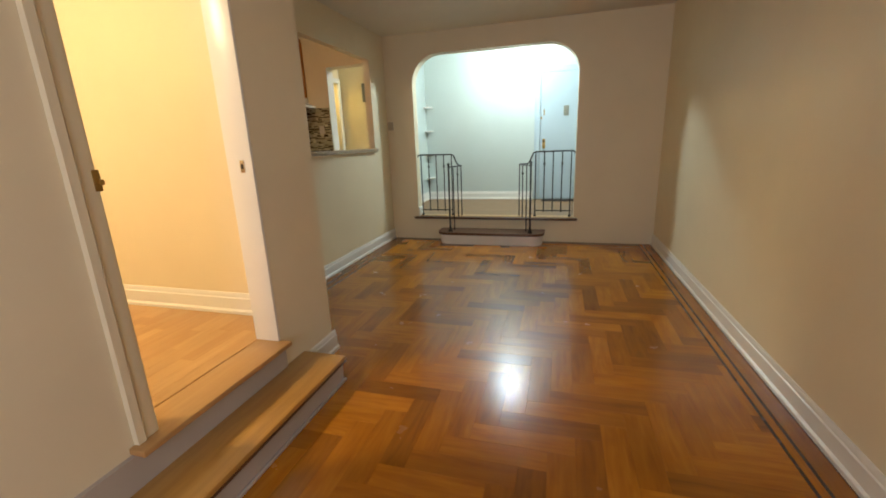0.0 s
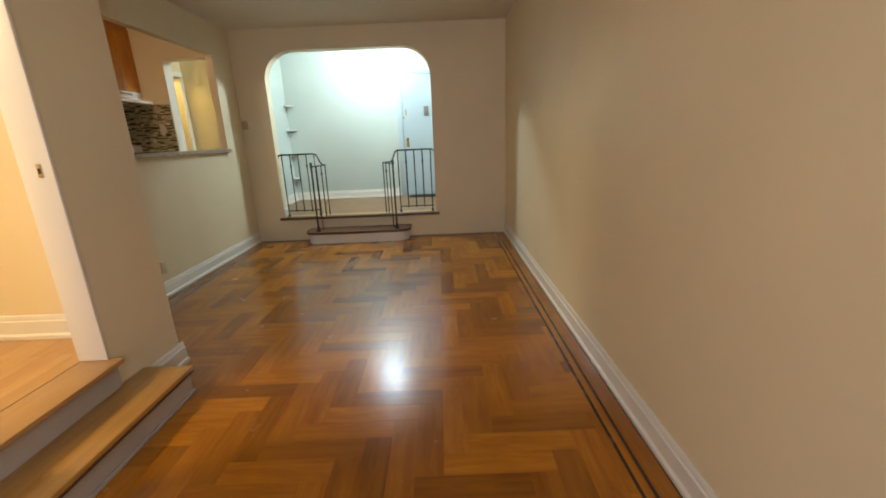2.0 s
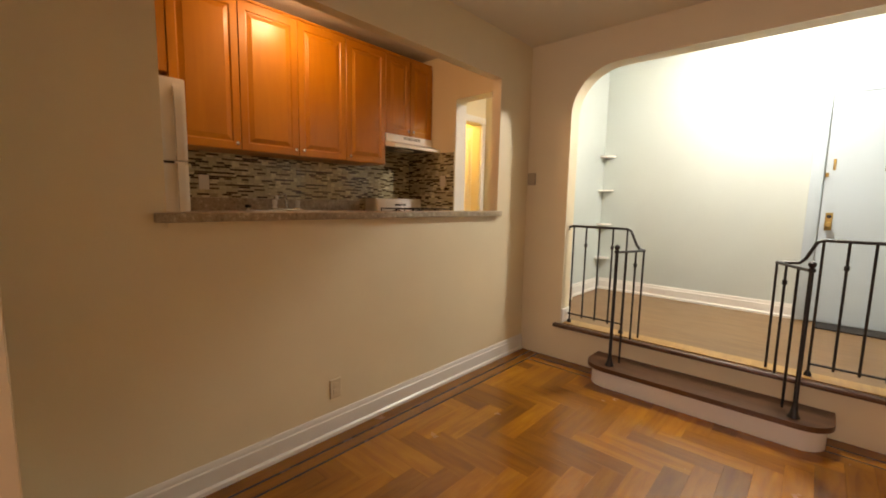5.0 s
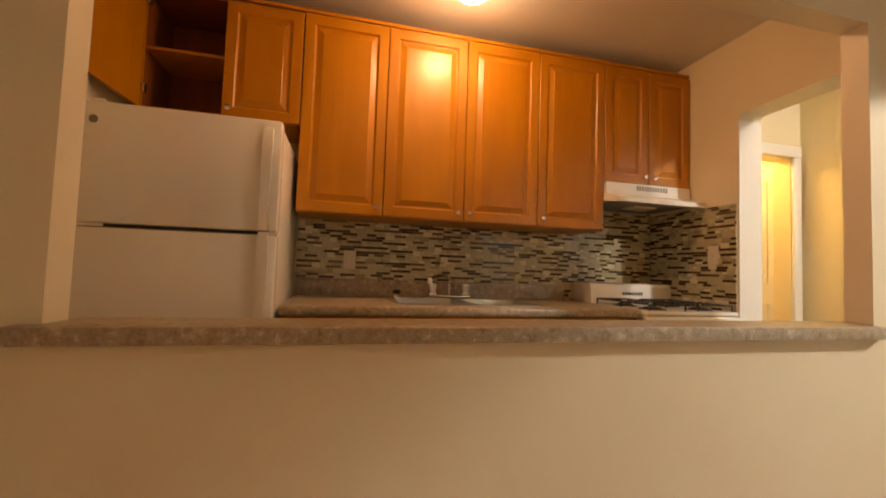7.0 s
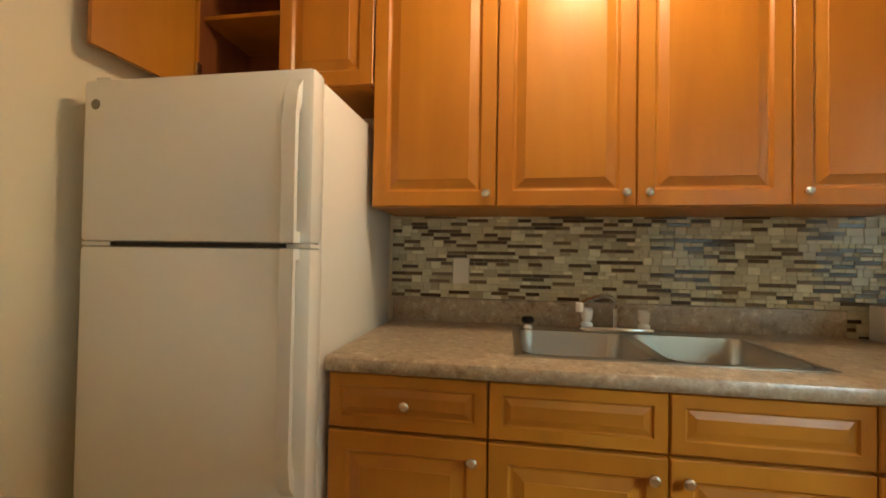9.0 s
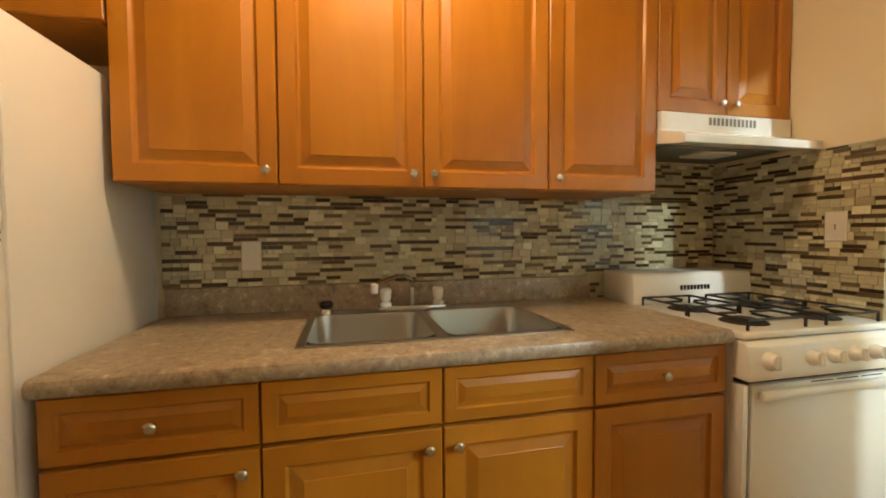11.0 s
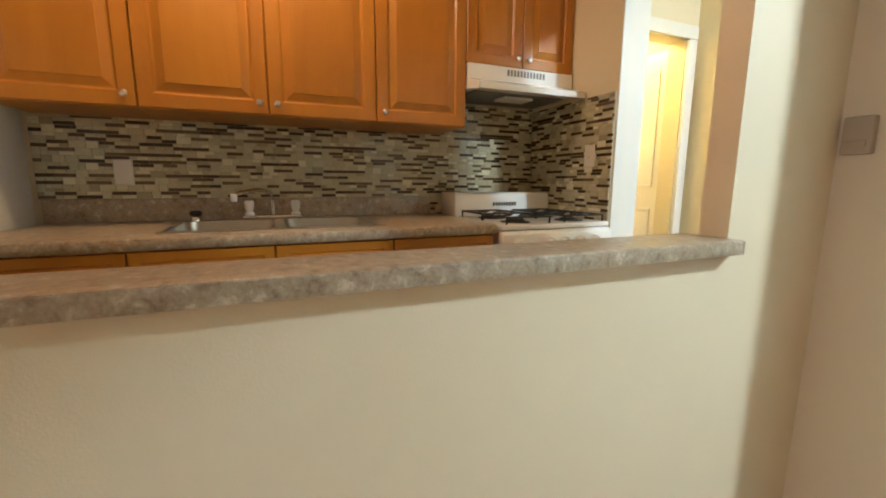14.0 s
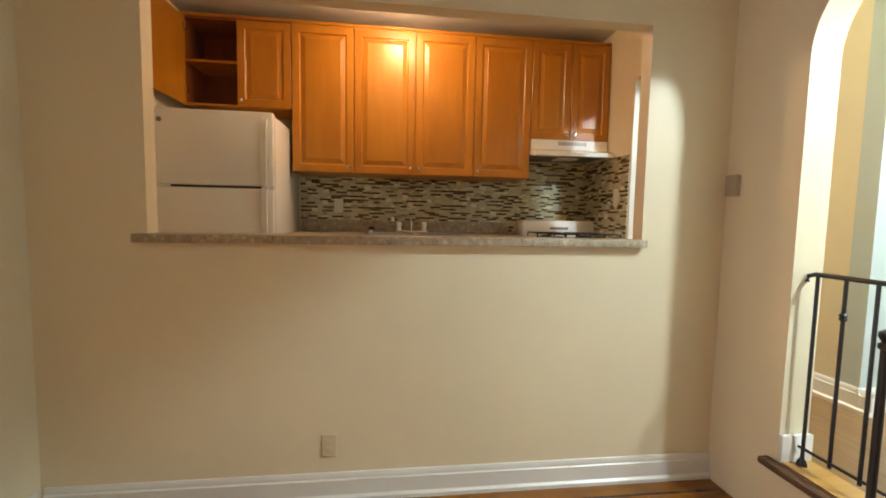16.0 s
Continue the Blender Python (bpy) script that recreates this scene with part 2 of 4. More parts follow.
def panel(bm, y0, y1, z0, z1, rings, back):
    """A slab facing +x made of nested rectangles: rings of (inset, x)."""
    loops = []
    for inset, x in [(0, back)] + rings:
        loops.append([bm.verts.new(p) for p in ((x, y0 + inset, z0 + inset), (x, y1 - inset, z0 + inset), (x, y1 - inset, z1 - inset), (x, y0 + inset, z1 - inset))])
    for a, b in zip(loops, loops[1:]):
        for k in range(4):
            bm.faces.new((a[k], a[(k + 1) % 4], b[(k + 1) % 4], b[k]))
    bm.faces.new(loops[-1])
    bm.faces.new(loops[0][::-1])
    return bm


def finish(bm, name, mat, smooth=True, crease=35):
    if smooth:
        bmesh.ops.recalc_face_normals(bm, faces=bm.faces)
    me = bpy.data.meshes.new(name)
    bm.to_mesh(me)
    bm.free()
    me.materials.append(mat)
    if smooth:
        me.shade_smooth()
        me.set_sharp_from_angle(angle=radians(crease))
    return me


def thing(name, label, category, at=(0, 0, 0), group="", kind=""):
    e = new(name)
    e.location = at
    e.empty_display_size = 0.1
    return tagged(e, label, category, group, kind)


def part(name, bm, mat, parent, label="", crease=35):
    ob = new(name, finish(bm, name, mat, True, crease))
    ob.parent = parent
    if parent is not None:
        m = Matrix.Identity(4)
        p = parent
        while p is not None:
            m = p.matrix_basis @ m if p.parent is None else p.matrix_parent_inverse @ p.matrix_basis @ m
            p = p.parent
        ob.matrix_parent_inverse = m.inverted()
    return tagged(ob, label)


def solid(name, bm, mat, label, category, kind="", group=""):
    return tagged(new(name, finish(bm, name, mat)), label, category, group, kind)


def structure(name, bm, mat, label, category):
    return solid(name, bm, mat, label, category, "structure")


# ---- plan ----
LEFT, RIGHT, BACK, NEAR = -2.53, 1.02, 5.73, -2.2
INNER = LEFT - 0.085
UP = 0.33
DOOR_X = -1.62
K_WALL, K_END, K_SIDE = -4.12, 5.71, 2.37
TOP = 3.15

# ---- structure: living room ----
wall_left = structure("wall_left", boxes((INNER, LEFT, 2.37, 2.862, 0, TOP), (INNER, LEFT, 5.262, BACK, 0, TOP),
                      (INNER, LEFT, 2.862, 5.262, 0, 1.28), (INNER, LEFT, 2.862, 5.262, 2.405, TOP)), WALL,
                      "cream painted wall with a kitchen serving hatch", "wall")
structure("wall_right", boxes((RIGHT, RIGHT + 0.15, NEAR, BACK + 0.14, -0.1, TOP)), WALL, "cream painted plaster wall", "wall")

AL, AR, ATOP, ARAD = -2.13, 0.035, 2.505, 0.37
outline = [(INNER, UP), (INNER, TOP), (RIGHT, TOP), (RIGHT, UP), (AR, UP)]
outline += [(AR - ARAD + ARAD * math.cos(a), ATOP - ARAD + ARAD * math.sin(a)) for a in [i * math.pi / 24 for i in range(13)]]
outline += [(AL + ARAD + ARAD * math.cos(a), ATOP - ARAD + ARAD * math.sin(a)) for a in [math.pi / 2 + i * math.pi / 24 for i in range(13)]]
outline += [(AL, UP)]
structure("wall_arch", box(prism(bmesh.new(), outline, "y", BACK, BACK + 0.15), LEFT, RIGHT, BACK, BACK + 0.15, -0.1, UP), WALL,
          "cream wall with a wide round-cornered archway", "wall")
structure("wall_bedroom", boxes((DOOR_X - 0.14, DOOR_X, NEAR, 1.11, 0, TOP), (DOOR_X - 0.14, DOOR_X, 1.86, 2.37, 0, TOP),
          (DOOR_X - 0.14, DOOR_X, 1.11, 1.86, 2.42, TOP), (DOOR_X - 0.14, DOOR_X - 0.004, 1.11, 1.86, 0, UP - 0.03)), WALL,
          "cream wall with an open bedroom doorway", "wall")
structure("wall_return", boxes((-4.75, DOOR_X - 0.14, 2.15, 2.37, 0, TOP)), WALL, "cream wall between bedroom and kitchen", "wall")
WX0, WX1, WZ0, WZ1 = -0.8, 0.4, 0.85, 2.25
structure("wall_near", boxes((-1.76, WX0, NEAR - 0.15, NEAR, -0.1, TOP), (WX1, RIGHT + 0.15, NEAR - 0.15, NEAR, -0.1, TOP),
          (WX0, WX1, NEAR - 0.15, NEAR, -0.1, WZ0), (WX0, WX1, NEAR - 0.15, NEAR, WZ1, TOP)), WALL, "cream wall with an assumed, unseen window", "wall")
# unseen window, assumed from bluish light on the walls
window = thing("window_1", "white framed sash window, unseen and assumed", "window", (-0.2, NEAR, WZ0), kind="structure")
part("window_frame", boxes((WX0, WX0 + 0.05, NEAR - 0.12, NEAR - 0.06, WZ0, WZ1), (WX1 - 0.05, WX1, NEAR - 0.12, NEAR - 0.06, WZ0, WZ1),
     (WX0 + 0.05, WX1 - 0.05, NEAR - 0.12, NEAR - 0.06, WZ0, WZ0 + 0.05), (WX0 + 0.05, WX1 - 0.05, NEAR - 0.12, NEAR - 0.06, WZ1 - 0.05, WZ1),
     (WX0 + 0.05, WX1 - 0.05, NEAR - 0.12, NEAR - 0.06, 1.53, 1.57), bevel=0.004), TRIM, window)
part("window_sill", boxes((WX0 - 0.05, WX1 + 0.05, NEAR + 0.001, NEAR + 0.05, WZ0 - 0.03, WZ0), bevel=0.006), TRIM, window)
for z0, z1 in ((WZ0 + 0.05, 1.53), (1.57, WZ1 - 0.05)):
    pane = part("pane", boxes((WX0 + 0.05, WX1 - 0.05, NEAR - 0.093, NEAR - 0.087, z0, z1)), GLASS, window)
    pane.visible_shadow = False
structure("ceiling_living", boxes((-1.76, RIGHT, NEAR, 2.37, 2.77, 2.85), (LEFT, RIGHT, 2.37, BACK, 2.77, 2.85)), CEIL, "cream painted plaster ceiling", "ceiling")


def skirting(name, outline_pts, axis, a, b, label="white painted moulded baseboard"):
    return structure(name, prism(bmesh.new(), outline_pts, axis, a, b), TRIM, label, "baseboard")


def skirt(face, sign, z0, h=0.14, t=0.018):
    return [(face + sign * 0.001, z0), (face + sign * (t + 0.012), z0), (face + sign * (t + 0.012), z0 + 0.02), (face + sign * t, z0 + 0.03), (face + sign * t, z0 + h - 0.035),
            (face + sign * (t - 0.006), z0 + h - 0.03), (face + sign * (t - 0.006), z0 + h - 0.012), (face + sign * (t - 0.012), z0 + h), (face + sign * 0.001, z0 + h)]


skirting("baseboard_left", skirt(LEFT, 1, 0), "y", 2.39, BACK - 0.002)
skirting("baseboard_right", skirt(RIGHT, -1, 0), "y", NEAR + 0.002, BACK - 0.002)
skirting("baseboard_pillar", skirt(DOOR_X, 1, 0), "y", 2.052, 2.40)
skirting("baseboard_return", skirt(2.37, 1, 0), "x", LEFT + 0.032, DOOR_X)
skirting("baseboard_bedroom", skirt(2.15, -1, UP), "x", -4.6, DOOR_X - 0.142, "white painted moulded bedroom baseboard")
skirting("baseboard_foyer", skirt(7.55, -1, UP), "x", -2.509, -0.62)
skirting("baseboard_stub", skirt(-2.54, 1, UP), "y", 6.66, 7.52)
skirting("baseboard_hall", skirt(6.68, -1, UP), "x", -3.72, -2.46)
structure("baseboard_arch_block", boxes((AL + 0.001, AL + 0.022, BACK - 0.006, BACK + 0.155, UP + 0.002, UP + 0.13), bevel=0.005), TRIM, "white painted plinth block at the arch", "baseboard")

# ---- bedroom ----
structure("wall_bedroom_far", boxes((-4.75, -4.6, NEAR, 2.15, 0, TOP)), WALL, "warm cream bedroom wall", "wall")
structure("wall_bedroom_near", boxes((-4.6, DOOR_X - 0.14, NEAR - 0.15, NEAR, 0, TOP)), WALL, "warm cream bedroom wall", "wall")
structure("ceiling_bedroom", boxes((-4.6, DOOR_X - 0.14, NEAR, 2.15, 2.85, 2.93)), CEIL, "cream bedroom ceiling", "ceiling")
bed_floor = structure("floor_bedroom", boxes((-4.6, DOOR_X - 0.14, NEAR, 2.15, 0.2, UP - 0.012)), DARK, "light oak strip bedroom floor", "floor")
threshold = structure("threshold", boxes((DOOR_X - 0.139, DOOR_X + 0.07, 1.0, 1.868, UP - 0.028, UP), bevel=0.006), BED_OAK, "light oak threshold board with a rounded nose", "threshold")
casing = thing("door_casing", "beige painted moulded door casing with brass latch", "door casing", (DOOR_X, 1.05, UP), kind="structure")
part("casing_board", prism(bmesh.new(), [(DOOR_X + 0.001, 1.02), (DOOR_X + 0.024, 1.022), (DOOR_X + 0.024, 1.05), (DOOR_X + 0.014, 1.06), (DOOR_X + 0.014, 1.10), (DOOR_X + 0.009, 1.112), (DOOR_X + 0.001, 1.112)], "z", UP + 0.002, 2.5), WALL, casing)
part("latch_plate", boxes((DOOR_X + 0.014, DOOR_X + 0.02, 1.095, 1.117, 1.25, 1.32), bevel=0.002), BRASS, casing, "aged brass latch plate")
part("latch_bolt", boxes((DOOR_X + 0.01, DOOR_X + 0.028, 1.108, 1.122, 1.27, 1.288), bevel=0.003), BRASS, casing)
jamb = thing("door_jamb", "white painted door jamb with a metal strike plate", "door jamb", (DOOR_X - 0.07, 1.855, UP), kind="structure")
part("jamb_board", boxes((DOOR_X - 0.145, DOOR_X + 0.004, 1.842, 1.859, UP + 0.001, 2.42), bevel=0.003), TRIM, jamb)
part("strike_plate", boxes((DOOR_X - 0.065, DOOR_X - 0.04, 1.838, 1.8425, 1.255, 1.315), bevel=0.001), NICKEL, jamb, "satin metal strike plate")
part("strike_hole", boxes((DOOR_X - 0.058, DOOR_X - 0.047, 1.8365, 1.8385, 1.273, 1.297)), DARK, jamb)

steps = thing("door_step", "two-rise wooden step with painted risers below doorway", "step", (-1.48, 1.4, 0))
part("tread", boxes((DOOR_X + 0.002, -1.335, 0.55, 2.05, 0.138, 0.166), bevel=0.007), TREAD, steps, "worn oak tread")
part("nosing_strip", boxes((-1.349, -1.331, 0.552, 2.047, 0.128, 0.139), bevel=0.003), BROWN_NOSE, steps)
part("riser", boxes((-1.375, -1.358, 0.55, 2.04, 0.001, 0.137)), RISER, steps)
part("riser", boxes((DOOR_X + 0.001, DOOR_X + 0.02, 0.55, 1.868, 0.167, UP - 0.029)), RISER, steps)
part("end_panel", boxes((DOOR_X + 0.032, -1.376, 2.025, 2.04, 0.001, 0.137)), RISER, steps)
part("shoe_moulding", boxes((-1.357, -1.343, 0.55, 2.05, 0.001, 0.018), bevel=0.004), RISER, steps)

# ---- foyer and hall ----
structure("floor_foyer", boxes((-3.9, 0.75, BACK + 0.15, 7.7, 0.0, UP), (AL, AR, BACK, BACK + 0.15, UP, UP + 0.004)), FOYER_OAK, "tan wooden foyer floor", "floor")
structure("wall_foyer", boxes((-2.65, 0.75, 7.55, 7.7, UP, TOP)), FOYER_TINTED, "foyer wall, cool lamp light put into its colour", "wall")
structure("wall_stub", boxes((-2.65, -2.54, 6.68, 7.55, UP, TOP)), FOYER_TINTED, "foyer side wall, cool lamp light put into its colour", "wall")
structure("wall_foyer_right", boxes((0.75, 0.9, BACK + 0.15, 7.7, UP, TOP)), FOYER_TINTED, "foyer wall, cool lamp light put into its colour", "wall")
structure("wall_hall", boxes((-3.9, -2.65, 6.68, 6.8, UP, TOP)), WALL, "cream hall wall", "wall")
structure("wall_hall_end", boxes((-3.87, -3.75, BACK + 0.14, 5.96, UP, TOP), (-3.87, -3.75, 6.58, 6.68, UP, TOP), (-3.87, -3.75, 5.96, 6.58, 2.36, TOP)), WALL, "cream hall end wall with a door", "wall")
structure("ceiling_foyer", boxes((-2.54, 0.75, BACK + 0.15, 7.55, 3.05, 3.12)), CEIL, "pale foyer ceiling", "ceiling")
structure("ceiling_hall", boxes((-3.75, -2.54, BACK + 0.15, 6.68, 2.85, 2.93)), CEIL, "cream hall ceiling", "ceiling")


def panel_door(name, label, width, height, mat, rows):
    """A panelled door leaf, hinged at its local origin, facing +x, running along +y."""
    d = thing(name, label, "door", kind="structure")
    part("leaf", panel(bmesh.new(), 0, width, 0, height, [(0, 0.036), (0.003, 0.04)], 0.0), mat, d)
    for y0, y1, z0, z1 in rows:
        part("door_panel", panel(bmesh.new(), y0, y1, z0, z1, [(0, 0.048), (0.012, 0.048), (0.022, 0.042), (0.05, 0.046)], 0.0402), mat, d)
    return d


front = panel_door("door_1", "pale blue-white entrance door with chain and peephole", 0.9, 2.06, DOOR_BLUE, [])
front.matrix_basis = pose(-0.50, 7.545, UP + 0.015, 0, 0, -90)
fd = thing("door_frame", "pale painted casing round the entrance door", "door frame", (-0.05, 7.5, UP), kind="structure")
part("casing_board", boxes((-0.60, -0.51, 7.515, 7.549, UP + 0.001, 2.41), bevel=0.005), DOOR_BLUE, fd)
part("casing_board", boxes((0.41, 0.5, 7.515, 7.549, UP + 0.001, 2.41), bevel=0.005), DOOR_BLUE, fd)
part("casing_head", boxes((-0.60, 0.5, 7.513, 7.549, 2.411, 2.50), bevel=0.005), DOOR_BLUE, fd)
part("lock_plate", boxes((-0.465, -0.415, 7.497, 7.5045, 1.20, 1.36), bevel=0.002), BRASS, front, "brass lock plate")
part("door_knob", lathe(bmesh.new(), [(0.012, 0), (0.012, 0.025), (0.026, 0.032), (0.028, 0.045), (0.018, 0.055), (0, 0.057)], pose(-0.44, 7.497, 1.25, 90, 0, 0), 16), BRASS, front)
part("lock_cylinder", lathe(bmesh.new(), [(0.016, 0), (0.016, 0.01), (0, 0.011)], pose(-0.44, 7.497, 1.325, 90, 0, 0), 14), IRON, front)
part("viewer_plate", boxes((-0.13, -0.05, 7.496, 7.5045, 1.72, 1.88), bevel=0.002), GREY_METAL, front, "greenish metal door viewer plate")
part("chain_plate", boxes((-0.455, -0.435, 7.497, 7.5045, 1.74, 1.84), bevel=0.002), BRASS, front)
part("chain_plate", boxes((-0.5, -0.475, 7.49, 7.5045, 1.68, 1.72), bevel=0.002), BRASS, front)
solid("door_mat", boxes((-0.45, 0.4, 7.25, 7.5, UP + 0.001, UP + 0.014), bevel=0.004), DARK, "dark door mat on the foyer floor", "mat")

hall_door = panel_door("door_2", "cream painted panel door standing wide open into a lit room", 0.585, 2.0, TRIM,
                       [(0.08, 0.28, 1.1, 1.88), (0.33, 0.53, 1.1, 1.88), (0.08, 0.28, 0.2, 0.95), (0.33, 0.53, 0.2, 0.95)])
hall_door.matrix_basis = pose(-4.46, 6.60, UP + 0.012, 0, 0, -86)
hf = thing("door_frame", "cream painted casing round the hall door", "door frame", (-3.74, 6.27, UP), kind="structure")
part("casing_board", boxes((-3.749, -3.725, 5.885, 5.955, UP + 0.001, 2.36), bevel=0.005), TRIM, hf)
part("casing_board", boxes((-3.749, -3.725, 6.585, 6.655, UP + 0.001, 2.36), bevel=0.005), TRIM, hf)
part("casing_head", boxes((-3.749, -3.722, 5.885, 6.655, 2.361, 2.44), bevel=0.005), TRIM, hf)
structure("wall_closet", boxes((-4.6, -4.5, 5.87, 6.8, UP, TOP), (-4.5, -3.87, 6.68, 6.8, UP, TOP), (-4.6, -3.87, 5.87, 6.8, 2.6, 2.7)), WALL, "cream wall behind the hall door", "wall")
structure("floor_closet", boxes((-4.5, -3.9, 5.86, 6.68, 0.2, UP)), FOYER_OAK, "wooden floor behind the hall door", "floor")

pb = thing("breaker_panel", "grey metal electrical breaker panel on the hall wall", "breaker panel", (-3.16, 6.68, 2.06))
part("cover", panel(bmesh.new(), 0, 0.36, 0, 0.29, [(0, 0.016), (0.004, 0.02), (0.03, 0.02), (0.032, 0.017), (0.036, 0.02)], 0.0), GREY_METAL, pb)
for c in pb.children:
    c.matrix_parent_inverse = Matrix.Identity(4)
    c.matrix_basis = pose(-0.18, -0.001, 0, 0, 0, -90)
part("latch", boxes((-3.06, -3.025, 6.648, 6.658, 2.20, 2.235), bevel=0.002), DARK, pb)
part("label", boxes((-3.22, -3.09, 6.654, 6.658, 2.27, 2.30)), PLATE, pb, "pale label strip")

for z in (0.74, 1.16, 1.575, 1.985):
    tilt = bmesh.new()
    pts = [(-2.539, 7.549), (-2.539, 7.414)] + [(-2.539 + 0.135 * math.sin(a), 7.549 - 0.135 * math.cos(a)) for a in [i * math.pi / 16 for i in range(1, 8)]] + [(-2.404, 7.549)]
    prism(tilt, pts, "z", z - 0.02, z)
    shelf = solid("corner_shelf", tilt, TRIM, "small white quarter-round corner shelf on the wall", "shelf", group="corner shelves")


def dome(name, label, at, r, mat, rim):
    t = thing(name, label, "ceiling light", at)
    m = Matrix.Translation(at)
    # canopy widened past the shade to block its glow from the ceiling
    part("base", lathe(bmesh.new(), [(0, 0.02), (r * 0.6, 0.02), (r * 0.9, -0.008), (r * 1.06, -0.03), (r * 1.07, -0.052), (r * 1.02, -0.056), (r * 0.9, -0.04)], m, 24), rim, t, "metal canopy widened to keep light off the ceiling")
    part("shade", lathe(bmesh.new(), [(r * 0.9, -0.045), (r, -0.058), (r * 0.98, -0.078), (r * 0.8, -0.115), (r * 0.45, -0.14), (0, -0.147)], m, 20), mat, t, "glowing white glass shade")
    part("finial", lathe(bmesh.new(), [(0.004, -0.139), (0.011, -0.146), (0.011, -0.156), (0, -0.163)], m, 12), rim, t, "brass finial")
    return t


dome("ceiling_light", "white glass dome light on the foyer ceiling", (-0.9, 6.6, 3.049), 0.095, GLOW_FOYER, TRIM)
dome("ceiling_light", "lit white glass dome light on the kitchen ceiling", (-3.34, 4.02, 2.919), 0.095, GLOW_KITCHEN, BRASS)
dome("ceiling_light", "warm glass dome light on the bedroom ceiling", (-3.0, 0.5, 2.849), 0.14, GLOW_BEDROOM, BRASS)
dome("ceiling_light", "yellow glass dome light beyond the hall door", (-4.2, 6.2, 2.599), 0.07, GLOW_BATH, BRASS)
dome("ceiling_light", "warm glass dome light on the hall ceiling", (-2.95, 6.08, 2.849), 0.09, GLOW_HALL, BRASS)

# ---- arch sill, step and railings ----
structure("arch_sill", boxes((AL - 0.05, AR + 0.05, BACK - 0.055, BACK - 0.001, UP - 0.03, UP + 0.002), bevel=0.008), BROWN_NOSE, "dark wooden nosing along the arch sill", "sill")
structure("arch_sill_top", boxes((AL + 0.002, AR - 0.002, BACK + 0.001, BACK + 0.149, UP + 0.0045, UP + 0.0075)), TREAD, "oak board on the arch sill", "sill")


def rounded(x0, x1, y0, y1, r):
    """Outline with its two near corners rounded."""
    pts = [(x1, y1), (x0, y1)]
    pts += [(x0 + r - r * math.cos(a), y0 + r - r * math.sin(a)) for a in [i * math.pi / 12 for i in range(7)]]
    pts += [(x1 - r + r * math.sin(a), y0 + r - r * math.cos(a)) for a in [i * math.pi / 12 for i in range(7)]]
    return pts


ast = thing("arch_step", "single round-cornered wooden step below the arch", "step", (-1.05, 5.58, 0))
part("riser", prism(bmesh.new(), rounded(-1.745, -0.355, 5.425, BACK - 0.001, 0.14), "z", 0.001, 0.132), TRIM, ast, "white painted riser")
part("tread", prism(bmesh.new(), rounded(-1.775, -0.325, 5.395, BACK - 0.001, 0.16), "z", 0.133, 0.166), BROWN_NOSE, ast, "dark stained tread")


